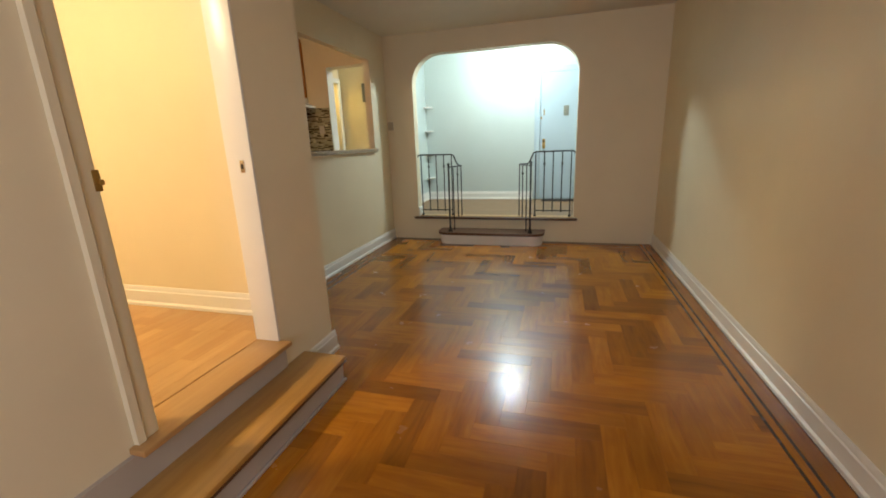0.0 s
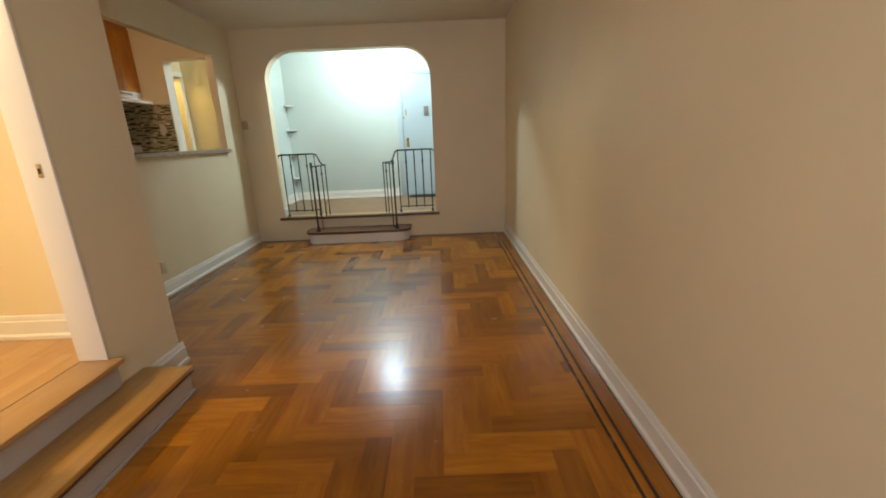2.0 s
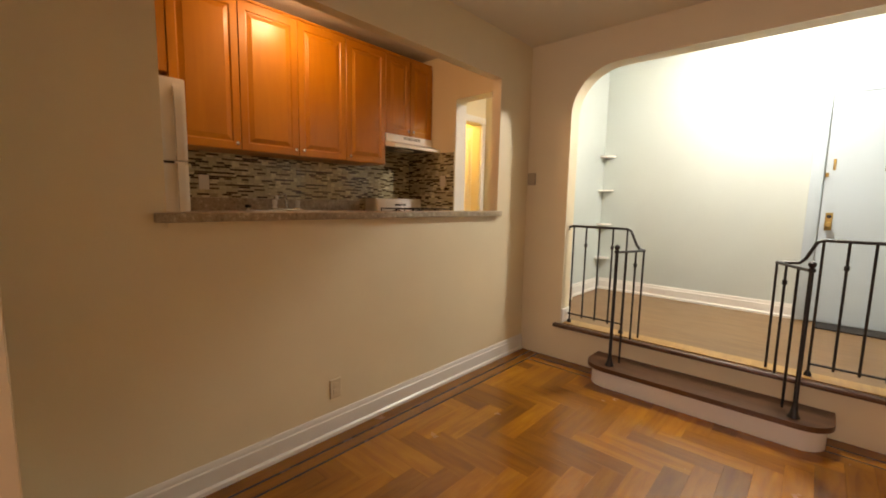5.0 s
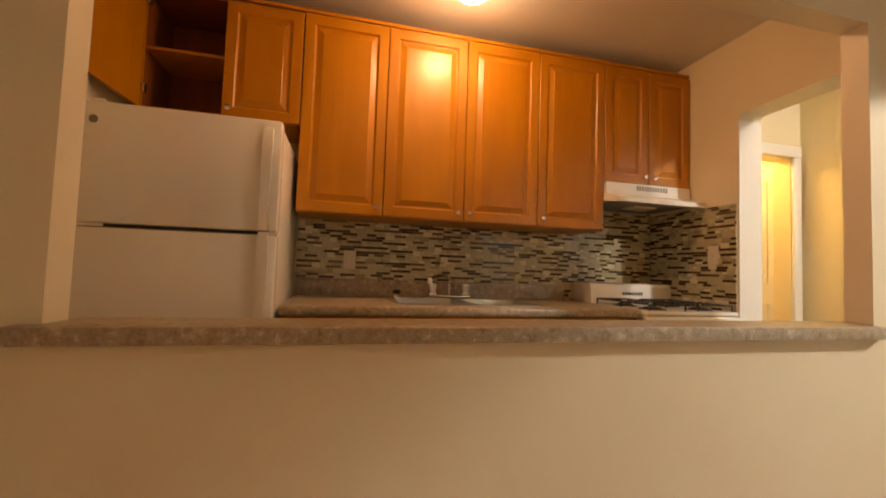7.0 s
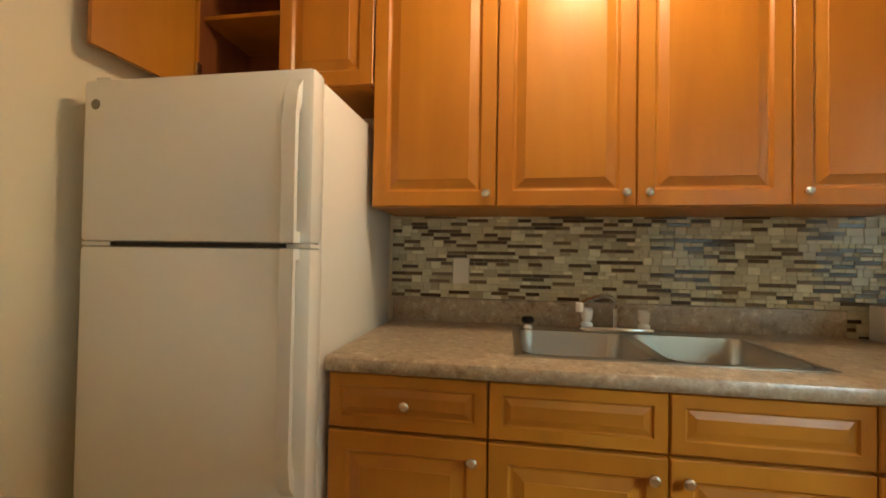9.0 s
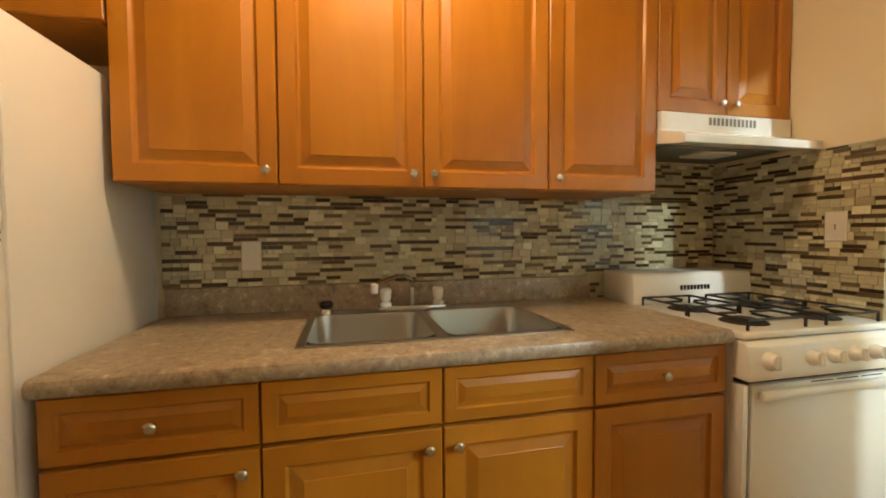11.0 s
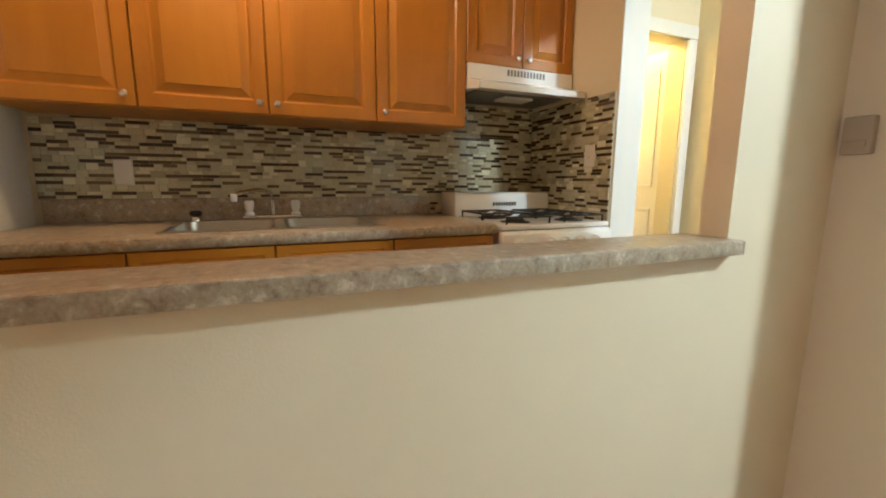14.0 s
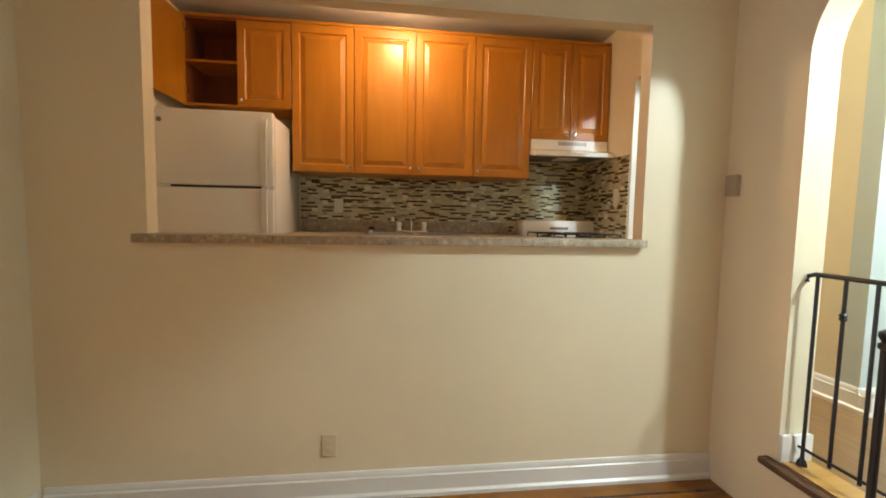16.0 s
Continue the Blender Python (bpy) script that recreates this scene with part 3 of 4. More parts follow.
def railing(sign, jamb_x):
    """Wrought-iron railing from the arch jamb down to the step."""
    cx = -1.05
    xt, xn, xc = cx + sign * 0.58, cx + sign * 0.54, (-1.49 if sign < 0 else -0.68)
    yr, yn = 5.80, 5.48
    zs = UP + 0.008
    t = thing("railing", "black wrought-iron railing standing on step and sill", "railing", (xn, yn, 0.166), group="arch railings")
    part("handrail", tube(bmesh.new(), [(jamb_x - sign * 0.004, yr, 1.165), (jamb_x - sign * 0.01, yr, 1.19), (jamb_x - sign * 0.04, yr, 1.2), (xt, yr, 1.2), (xt - sign * 0.03, yr, 1.185), (xt - sign * 0.075, yr, 1.08), (xt - sign * 0.1, yr, 1.05), (xc, yr, 1.04), (xc, yr - 0.01, 1.04)], 0.0105), IRON, t)
    part("side_rail", tube(bmesh.new(), [(xc, yr, 1.04), (xn, yn, 1.04)], 0.0095), IRON, t)
    part("bottom_rail", tube(bmesh.new(), [(jamb_x - sign * 0.03, yr, 0.415), (xt, yr, 0.415)], 0.007), IRON, t)
    part("newel_post", lathe(bmesh.new(), [(0.032, 0), (0.032, 0.008), (0.024, 0.02), (0.016, 0.06), (0.012, 0.085), (0.012, 0.865), (0.019, 0.872), (0.019, 0.885), (0.011, 0.892), (0.02, 0.908), (0.019, 0.922), (0, 0.935)], Matrix.Translation((xn, yn, 0.166)), 14), IRON, t, "black newel post with a small ball finial")
    n = 5
    for i in range(n):
        x = jamb_x - sign * 0.05 + (xt - sign * 0.0 - jamb_x + sign * 0.05) * i / (n - 1)
        foot = zs if i in (0, n - 1) else 0.395
        part("baluster", tube(bmesh.new(), [(x, yr, foot), (x, yr, 1.195)], 0.0075, 8), IRON, t)
        if i in (0, n - 1):
            part("foot", lathe(bmesh.new(), [(0.02, 0), (0.02, 0.01), (0.011, 0.03), (0, 0.031)], Matrix.Translation((x, yr, foot)), 12), IRON, t)
        if i in (1, 3):
            part("collar", lathe(bmesh.new(), [(0.009, -0.016), (0.016, -0.008), (0.012, 0), (0.016, 0.008), (0.009, 0.016)], Matrix.Translation((x, yr, 1.04)), 10), IRON, t)
    for k in (0.35, 0.7, 1.0):
        p = Vector((xn, yn, 0)).lerp(Vector((xc, yr - 0.02, 0)), k)
        foot = 0.166 if p.y < BACK - 0.06 else zs
        part("baluster", tube(bmesh.new(), [(p.x, p.y, foot), (p.x, p.y, 1.035)], 0.0075, 8), IRON, t)
        if k == 0.7:
            part("collar", lathe(bmesh.new(), [(0.009, -0.016), (0.016, -0.008), (0.012, 0), (0.016, 0.008), (0.009, 0.016)], Matrix.Translation((p.x, p.y, 0.93)), 10), IRON, t)
    return t


railing(-1, AL)
railing(1, AR)

# ---- small fixtures in the living room ----
th = thing("thermostat", "beige wall thermostat beside the kitchen wall", "thermostat", (-2.476, BACK, 1.56))
part("body", boxes((-2.512, -2.44, BACK - 0.028, BACK - 0.001, 1.555, 1.665), bevel=0.005), BEIGE_PLATE, th)
part("dial", boxes((-2.5, -2.452, BACK - 0.033, BACK - 0.028, 1.575, 1.595), bevel=0.001), BEIGE_PLATE, th)


def outlet(label, at, turn, switch=False, mat=PLATE):
    """A wall plate facing local +x."""
    t = thing("light_switch" if switch else "outlet", label, "switch" if switch else "outlet")
    part("plate", panel(bmesh.new(), -0.037, 0.037, -0.058, 0.058, [(0, 0.004), (0.004, 0.007)], 0.0005), mat, t)
    if switch:
        part("toggle", boxes((0.007, 0.018, -0.005, 0.005, -0.012, 0.006), bevel=0.002), mat, t)
    else:
        for z in (-0.021, 0.021):
            part("socket", panel(bmesh.new(), -0.017, 0.017, z - 0.014, z + 0.014, [(0, 0.0085), (0.002, 0.009)], 0.0068), mat, t)
    t.matrix_basis = pose(*at, 0, 0, turn)
    return t


outlet("cream painted outlet low on the wall", (LEFT, 3.665, 0.28), 0, mat=OUTLET_PAINT)
outlet("almond outlet plate on the mosaic backsplash", (K_WALL + 0.012, 3.505, 1.505), 0)
outlet("almond switch plate on the mosaic end wall", (-3.565, K_END - 0.012, 1.61), -90, True)

# ---- kitchen structure ----
structure("wall_kitchen", boxes((K_WALL - 0.15, K_WALL, K_SIDE, K_END + 0.16, 0, TOP)), WALL, "cream painted kitchen wall", "wall")
soff = [(-3.41, UP), (-3.41, 2.42), (-3.405, 2.437), (-3.39, 2.45), (INNER, 2.465), (INNER, TOP), (K_WALL, TOP), (K_WALL, UP)]
# thin white board added: foyer lamp light on the jamb put into colour
structure("opening_jamb", boxes((-3.4098, -3.404, K_END + 0.002, BACK + 0.148, UP + 0.002, 2.412)), TRIM, "white board added for the lamp light on the jamb", "trim")
structure("wall_kitchen_end", prism(bmesh.new(), soff, "y", K_END, BACK + 0.15), WALL, "pinkish cream kitchen end wall with an opening", "wall")
structure("floor_kitchen", boxes((K_WALL, INNER, K_SIDE, BACK + 0.15, 0.2, UP)), KITCHEN_TILE, "unseen kitchen floor, lightened to bounce light", "floor")
structure("ceiling_kitchen", boxes((K_WALL, INNER, K_SIDE, K_END, 2.92, 3.0)), CEIL, "cream kitchen ceiling", "ceiling")
led = prism(bmesh.new(), [(-2.488, 2.815), (-2.488, 5.268), (-2.529, 5.268), (-2.529, 5.26), (-2.663, 5.26), (-2.663, 2.864), (-2.529, 2.864), (-2.529, 2.815)], "z", 1.28, 1.32)
bmesh.ops.bevel(led, geom=list(led.edges), offset=0.004, segments=2, profile=0.5, affect="EDGES")
ledge = thing("serving_ledge", "brown mottled laminate ledge on the hatch", "counter", (-2.58, 4.04, 1.28))
part("slab", led, LAMINATE, ledge)
part("edge_band", boxes((-2.4878, -2.485, 2.817, 5.266, 1.2815, 1.3175), bevel=0.001), LAMINATE, ledge, "laminate edge band")
part("seam_strip", boxes((-2.661, -2.6595, 2.87, 5.255, 1.2815, 1.319)), LAMINATE, ledge)
structure("hatch_trim", boxes((LEFT + 0.0005, LEFT + 0.012, 2.862, 5.262, 1.262, 1.2805)), WALL, "painted moulding under the ledge", "trim")

# ---- kitchen cabinets ----
DOORP = [(0, -0.003), (0.003, 0.0), (0.052, 0.0), (0.056, -0.004), (0.06, -0.009), (0.066, -0.0095), (0.094, -0.001), (0.096, 0.0005)]
DRAWP = [(0, -0.003), (0.003, 0.0), (0.034, 0.0), (0.038, -0.006), (0.042, -0.0065), (0.06, 0.0)]
FACE = -3.752


def knob(at, parent):
    return part("knob", lathe(bmesh.new(), [(0.006, 0), (0.006, 0.012), (0.0135, 0.016), (0.0145, 0.022), (0.009, 0.027), (0, 0.028)], pose(*at, 0, 90, 0), 14), NICKEL, parent, "satin nickel knob")


def front_panel(name, x, y0, y1, z0, z1, rings, parent):
    g = 0.0025
    return part(name, panel(bmesh.new(), y0 + g, y1 - g, z0 + g, z1 - g, [(i, x + d) for i, d in rings], x - 0.019), MAPLE, parent, crease=8)


def wall_cabinet(y0, y1, z0, z1, doors, knobs):
    t = thing("wall_cabinet", "honey maple wall cabinet with raised-panel doors", "cabinet", (K_WALL, (y0 + y1) / 2, z0), group="kitchen wall cabinets")
    part("body", boxes((K_WALL + 0.012, FACE - 0.02, y0 + 0.001, y1 - 0.001, z0, z1)), MAPLE, t)
    edges = [y0 + (y1 - y0) * i / doors for i in range(doors + 1)]
    for i in range(doors):
        d = front_panel("door", FACE, edges[i], edges[i + 1], z0, z1 - 0.015, DOORP, t)
        ky = edges[i + 1] - 0.035 if knobs[i] == "r" else edges[i] + 0.035
        knob((FACE, ky, z0 + 0.045), d)
    return t


wall_cabinet(3.21, 3.664, 1.745, 2.83, 1, "r")
wall_cabinet(3.664, 4.591, 1.745, 2.83, 2, "rl")
wall_cabinet(4.591, 5.05, 1.745, 2.83, 1, "l")
wall_cabinet(5.05, 5.705, 2.06, 2.83, 2, "rl")
structure("cabinet_cornice", boxes((K_WALL + 0.012, FACE - 0.012, K_SIDE + 0.002, K_END - 0.002, 2.831, 2.849)), MAPLE, "maple filler strip above the wall cabinets", "trim")

fc = thing("wall_cabinet", "maple cabinet above the refrigerator, one door open", "cabinet", (K_WALL, 2.82, 2.2), group="kitchen wall cabinets")
fy0, fy1, fz0, fz1 = 2.44, 3.208, 2.2, 2.83
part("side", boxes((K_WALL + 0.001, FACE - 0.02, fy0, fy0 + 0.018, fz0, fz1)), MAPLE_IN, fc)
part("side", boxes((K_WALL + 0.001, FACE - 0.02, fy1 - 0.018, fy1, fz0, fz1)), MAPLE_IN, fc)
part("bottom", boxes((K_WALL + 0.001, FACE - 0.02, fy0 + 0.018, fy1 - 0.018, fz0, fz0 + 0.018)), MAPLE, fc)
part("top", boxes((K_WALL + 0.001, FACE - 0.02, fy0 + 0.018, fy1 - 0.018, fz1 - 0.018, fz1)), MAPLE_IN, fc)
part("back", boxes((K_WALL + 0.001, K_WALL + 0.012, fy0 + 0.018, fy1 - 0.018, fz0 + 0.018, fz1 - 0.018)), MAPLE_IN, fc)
part("face_frame", boxes((FACE - 0.0195, FACE - 0.003, fy0, fy0 + 0.03, fz0, fz1), bevel=0.002), MAPLE, fc)
part("shelf", boxes((K_WALL + 0.013, FACE - 0.05, fy0 + 0.0185, fy1 - 0.0185, 2.52, 2.536)), MAPLE, fc, "maple shelf board")
cd = front_panel("door", FACE, 2.826, fy1, fz0, fz1 - 0.015, DOORP, fc)
knob((FACE, 2.862, fz0 + 0.045), cd)
od = part("door", panel(bmesh.new(), 0.002, 0.382, 0, 0.612, DOORP, -0.019), MAPLE, fc, "maple door swung wide open", 8)
od.matrix_parent_inverse = Matrix.Identity(4)
od.matrix_basis = pose(FACE - K_WALL + 0.004, fy0 + 0.012 - 2.82, 0.002, 0, 0, -94)
for hz in (0.075, 0.52):
    part("hinge", boxes((FACE - 0.014, FACE + 0.012, fy0 + 0.0305, fy0 + 0.05, fz0 + hz, fz0 + hz + 0.045), bevel=0.004), NICKEL, fc, "nickel cup hinge")
ok = knob((0, 0, 0), od)
ok.matrix_parent_inverse = Matrix.Identity(4)
ok.matrix_basis = Matrix.Translation((0, 0.345, 0.045))
structure("side_strip", boxes((K_WALL + 0.001, FACE - 0.03, 3.2085, 3.2095, 1.745, 2.2)), MAPLE, "maple side of the tall wall cabinet", "trim")

BF = -3.427


def base_cabinet(y0, y1, doors, real_drawer, knobs, label):
    t = thing("base_cabinet", label, "cabinet", ((K_WALL + BF) / 2, (y0 + y1) / 2, UP), group="kitchen base cabinets")
    part("body", boxes((K_WALL + 0.001, BF - 0.02, y0 + 0.001, y1 - 0.001, UP + 0.1, 1.238)) if doors == 1 else
         boxes((K_WALL + 0.001, BF - 0.02, y0 + 0.001, y0 + 0.019, UP + 0.1, 1.238), (K_WALL + 0.001, BF - 0.02, y1 - 0.019, y1 - 0.001, UP + 0.1, 1.238),
               (K_WALL + 0.001, BF - 0.02, y0 + 0.019, y1 - 0.019, UP + 0.1, UP + 0.118), (BF - 0.038, BF - 0.02, y0 + 0.019, y1 - 0.019, UP + 0.118, 1.238)), MAPLE, t)
    part("toe_kick", boxes((K_WALL + 0.001, BF - 0.09, y0 + 0.001, y1 - 0.001, UP + 0.001, UP + 0.099)), DARK, t)
    edges = [y0 + (y1 - y0) * i / doors for i in range(doors + 1)]
    for i in range(doors):
        dr = front_panel("drawer", BF, edges[i], edges[i + 1], 1.078, 1.236, DRAWP, t)
        if real_drawer:
            knob((BF, (edges[i] + edges[i + 1]) / 2, 1.155), dr)
        d = front_panel("door", BF, edges[i], edges[i + 1], UP + 0.11, 1.072, DOORP, t)
        if knobs[i] != "-":
            knob((BF, edges[i + 1] - 0.04 if knobs[i] == "r" else edges[i] + 0.04, 1.02), d)
    return t


base_cabinet(3.205, 3.66, 1, True, "r", "honey maple base cabinet with one drawer")
base_cabinet(3.66, 4.571, 2, False, "rl", "honey maple sink base cabinet with two doors")
base_cabinet(4.571, 5.045, 1, True, "-", "honey maple base cabinet with one drawer")

# worktop with a hole for the sink
CT, CB, CF = 1.282, 1.24, -3.405
SX0, SX1, SY0, SY1 = -4.02, -3.52, 3.73, 4.56
wt = thing("worktop", "brown-grey mottled laminate worktop with backsplash lip", "worktop", (-3.75, 4.12, CB))
top = boxes((K_WALL + 0.02, SX0 + 0.02, 3.2, 5.047, CB, CT), (SX0 + 0.02, SX1 - 0.02, 3.2, SY0 + 0.02, CB, CT), (SX0 + 0.02, SX1 - 0.02, SY1 - 0.02, 5.047, CB, CT))
nose = [(SX1 - 0.02, CB), (CF - 0.008, CB), (CF - 0.002, CB + 0.006), (CF, CB + 0.014), (CF, CT - 0.014), (CF - 0.005, CT - 0.004), (CF - 0.014, CT), (SX1 - 0.02, CT)]
part("slab", prism(top, [(x, z) for x, z in nose], "y", 3.2, 5.047), LAMINATE, wt)
part("upstand", boxes((K_WALL + 0.001, K_WALL + 0.0195, 3.2, 4.99, CB + 0.001, 1.385), bevel=0.004), LAMINATE, wt)


def sink():
    t = thing("sink", "stainless steel double-bowl sink set in the worktop", "sink", (-3.77, 4.145, CT))
    rim = bmesh.new()
    ym = (SY0 + SY1) / 2
    z0, z1 = CT + 0.0005, CT + 0.005
    bx0, bx1 = SX0 + 0.075, SX1 - 0.025
    b1, b2 = (SY0 + 0.025, ym - 0.018), (ym + 0.018, SY1 - 0.025)
    for r in ((SX0, bx0, SY0, SY1), (bx1, SX1, SY0, SY1), (bx0, bx1, SY0, b1[0]), (bx0, bx1, b1[1], b2[0]), (bx0, bx1, b2[1], SY1)):
        box(rim, *r, z0, z1)
    part("rim", rim, STEEL, t)
    for y0, y1 in (b1, b2):
        bowl = bmesh.new()
        loops = []
        for inset, z, r in ((0, z1, 0.05), (0.004, z1 - 0.02, 0.05), (0.012, CT - 0.14, 0.05), (0.03, CT - 0.165, 0.05), (0.07, CT - 0.17, 0.04)):
            pts = []
            for cx, cy, a0 in ((bx1 - inset - r, y1 - inset - r, 0), (bx0 + inset + r, y1 - inset - r, 90), (bx0 + inset + r, y0 + inset + r, 180), (bx1 - inset - r, y0 + inset + r, 270)):
                for k in range(6):
                    a = radians(a0 + k * 18)
                    pts.append(bowl.verts.new((cx + r * math.cos(a), cy + r * math.sin(a), z)))
            loops.append(pts)
        for a, b in zip(loops, loops[1:]):
            for k in range(len(a)):
                bowl.faces.new((a[k], a[(k + 1) % len(a)], b[(k + 1) % len(a)], b[k]))
        bowl.faces.new(loops[-1])
        part("bowl", bowl, STEEL, t)
        part("drain", lathe(bmesh.new(), [(0, 0.004), (0.03, 0.004), (0.042, 0.002), (0.044, 0)], Matrix.Translation(((bx0 + bx1) / 2, (y0 + y1) / 2, CT - 0.1695)), 16), CHROME, t)
    return t


sink()
fa = thing("faucet", "chrome two-handle kitchen faucet on the sink", "faucet", (-3.985, 4.12, CT + 0.005))
fz = CT + 0.0055
part("base", boxes((-4.012, -3.958, 3.985, 4.255, fz, fz + 0.02), bevel=0.008), CHROME, fa)
for y in (4.015, 4.225):
    part("handle", lathe(bmesh.new(), [(0.024, 0.02), (0.022, 0.03), (0.015, 0.036), (0.021, 0.05), (0.024, 0.08), (0.017, 0.09), (0, 0.092)], Matrix.Translation((-3.985, y, fz)), 14), ENAMEL, fa, "white tap handle")
part("spout", tube(bmesh.new(), [(-3.985, 4.12, fz + 0.02), (-3.985, 4.12, fz + 0.09), (-3.98, 4.115, fz + 0.12), (-3.955, 4.09, fz + 0.138), (-3.92, 4.055, fz + 0.142), (-3.86, 3.99, fz + 0.13), (-3.83, 3.96, fz + 0.115)], 0.0095, 12), CHROME, fa)
part("spout_tip", lathe(bmesh.new(), [(0.012, 0), (0.014, 0.006), (0.014, 0.03), (0.009, 0.034), (0, 0.034)], Matrix.Translation((-3.832, 3.962, fz + 0.092)), 12), ENAMEL, fa, "pale spout tip")
sp = thing("sink_sprayer", "black pull-out sprayer head standing by the sink", "sprayer", (-3.985, 3.79, CT + 0.005))
part("collar", lathe(bmesh.new(), [(0.024, 0), (0.023, 0.012), (0.017, 0.02), (0, 0.02)], Matrix.Translation((-3.985, 3.79, fz)), 14), CHROME, sp)
part("head", lathe(bmesh.new(), [(0.014, 0.02), (0.024, 0.024), (0.027, 0.036), (0.02, 0.046), (0, 0.048)], Matrix.Translation((-3.985, 3.79, fz)), 14), IRON, sp)

# ---- refrigerator ----
fr = thing("refrigerator", "white top-freezer refrigerator standing beside the worktop", "refrigerator", (-3.72, 2.82, UP))
FY0, FY1, FX = 2.457, 3.188, -3.337
part("cabinet", boxes((K_WALL + 0.03, FX - 0.075, FY0 + 0.004, FY1 - 0.004, UP + 0.001, 2.062), bevel=0.008), ENAMEL, fr)
for name, z0, z1 in (("freezer_door", 1.596, 2.075), ("fridge_door", UP + 0.06, 1.584)):
    d = part(name, boxes((FX - 0.07, FX, FY0, FY1, z0, z1), bevel=0.014), ENAMEL, fr)
    up = 1 if name == "freezer_door" else -1
    za, zb = (z0 + 0.002, z1 - 0.035) if up > 0 else (z1 - 0.002, z1 - 0.66)
    hb = bmesh.new()
    prof = [(FX + 0.0005, za), (FX + 0.034, za), (FX + 0.036, zb - up * 0.11), (FX + 0.026, zb - up * 0.035), (FX + 0.0005, zb), (FX + 0.0005, zb - up * 0.06), (FX + 0.016, zb - up * 0.1), (FX + 0.02, zb - up * 0.15), (FX + 0.02, za + up * 0.03), (FX + 0.0005, za + up * 0.03)]
    prism(hb, prof, "y", FY1 - 0.07, FY1 - 0.032)
    part("handle", hb, ENAMEL, d, "white moulded handle")
# near-black filler: shade of the slot between the two doors as colour
part("gasket", boxes((FX - 0.06, FX - 0.008, FY0 + 0.1, FY1 - 0.075, 1.5845, 1.5955)), DARK, fr)
for ya, yb in ((FY0 + 0.004, FY0 + 0.099), (FY1 - 0.074, FY1 - 0.004)):
    part("door_spacer", boxes((FX - 0.06, FX - 0.006, ya, yb, 1.5845, 1.5955)), ENAMEL, fr)
# grey strip that paints the shadow between the doors and the cabinet
part("door_seal", boxes((FX - 0.0755, FX - 0.0705, FY0 + 0.015, FY1 - 0.015, UP + 0.08, 2.05)), GREY_METAL, fr, "grey strip for the shadow in the door gap")
part("badge", lathe(bmesh.new(), [(0, 0.002), (0.014, 0.002), (0.016, 0)], pose(FX + 0.0003, FY0 + 0.045, 2.0, 0, 90, 0), 16), GREY_METAL, fr, "small round grey badge")
part("hinge_cap", boxes((FX - 0.09, FX - 0.02, FY0 + 0.02, FY0 + 0.07, 2.0755, 2.09), bevel=0.004), ENAMEL, fr)
part("kick_grille", boxes((FX - 0.07, FX - 0.03, FY0 + 0.01, FY1 - 0.01, UP + 0.002, UP + 0.055)), DARK, fr)

# ---- stove and hood ----
st = thing("stove", "white gas stove with black burner grates", "stove", (-3.73, 5.38, UP))
Y0, Y1, SF = 5.062, 5.692, -3.385
part("body", boxes((K_WALL + 0.02, SF - 0.045, Y0 + 0.002, Y1 - 0.002, UP + 0.03, 1.252)), STOVE_WHITE, st)
part("cooktop", boxes((-3.9, SF - 0.004, Y0, Y1, 1.2525, 1.277), bevel=0.008), STOVE_WHITE, st)
back = prism(bmesh.new(), [(K_WALL + 0.015, 1.253), (-3.905, 1.253), (-3.885, 1.285), (-3.897, 1.40), (-3.91, 1.412), (K_WALL + 0.015, 1.412)], "y", Y0, Y1)
bmesh.ops.bevel(back, geom=[e for e in back.edges], offset=0.006, segments=2, profile=0.5, affect="EDGES")
bg = part("backguard", back, STOVE_WHITE, st)
for k in range(9):
    yy = 5.30 + k * 0.018
    part("vent_slot", boxes((-3.896, -3.8865, yy, yy + 0.009, 1.335, 1.355)), DARK, bg)
cp = prism(bmesh.new(), [(SF - 0.045, 1.25), (SF - 0.006, 1.25), (SF + 0.012, 1.235), (SF + 0.022, 1.15), (SF + 0.018, 1.128), (SF - 0.045, 1.128)], "y", Y0, Y1)
bmesh.ops.bevel(cp, geom=[e for e in cp.edges], offset=0.005, segments=2, profile=0.5, affect="EDGES")
cp = part("control_panel", cp, STOVE_WHITE, st)
for y in (5.14, 5.31, 5.40, 5.49, 5.58):
    r = 0.03 if y < 5.2 else 0.026
    kb = part("control_knob", lathe(bmesh.new(), [(r, 0), (r, 0.006), (r * 0.86, 0.012), (r * 0.8, 0.026), (r * 0.7, 0.03), (0, 0.031)], pose(SF + 0.017, y, 1.19, 0, 85, 0), 18), STOVE_WHITE, cp, "white plastic control knob")
    part("grip", boxes((SF + 0.046, SF + 0.056, y - 0.004, y + 0.004, 1.172, 1.212), bevel=0.002), STOVE_WHITE, kb)
# dark filler: shade under the control panel put into the colour
part("gap", boxes((SF - 0.044, SF - 0.012, Y0 + 0.01, Y1 - 0.01, 1.112, 1.127)), DARK, st)
od_ = part("oven_door", boxes((SF - 0.044, SF + 0.004, Y0 + 0.034, Y1 - 0.004, UP + 0.24, 1.111), bevel=0.008), STOVE_WHITE, st)
part("door_handle", boxes((SF + 0.0045, SF + 0.03, Y0 + 0.045, Y1 - 0.02, 1.066, 1.098), bevel=0.011), STOVE_WHITE, od_, "white full-width handle")
part("broiler_drawer", boxes((SF - 0.044, SF + 0.002, Y0 + 0.004, Y1 - 0.004, UP + 0.05, UP + 0.23), bevel=0.008), STOVE_WHITE, st)
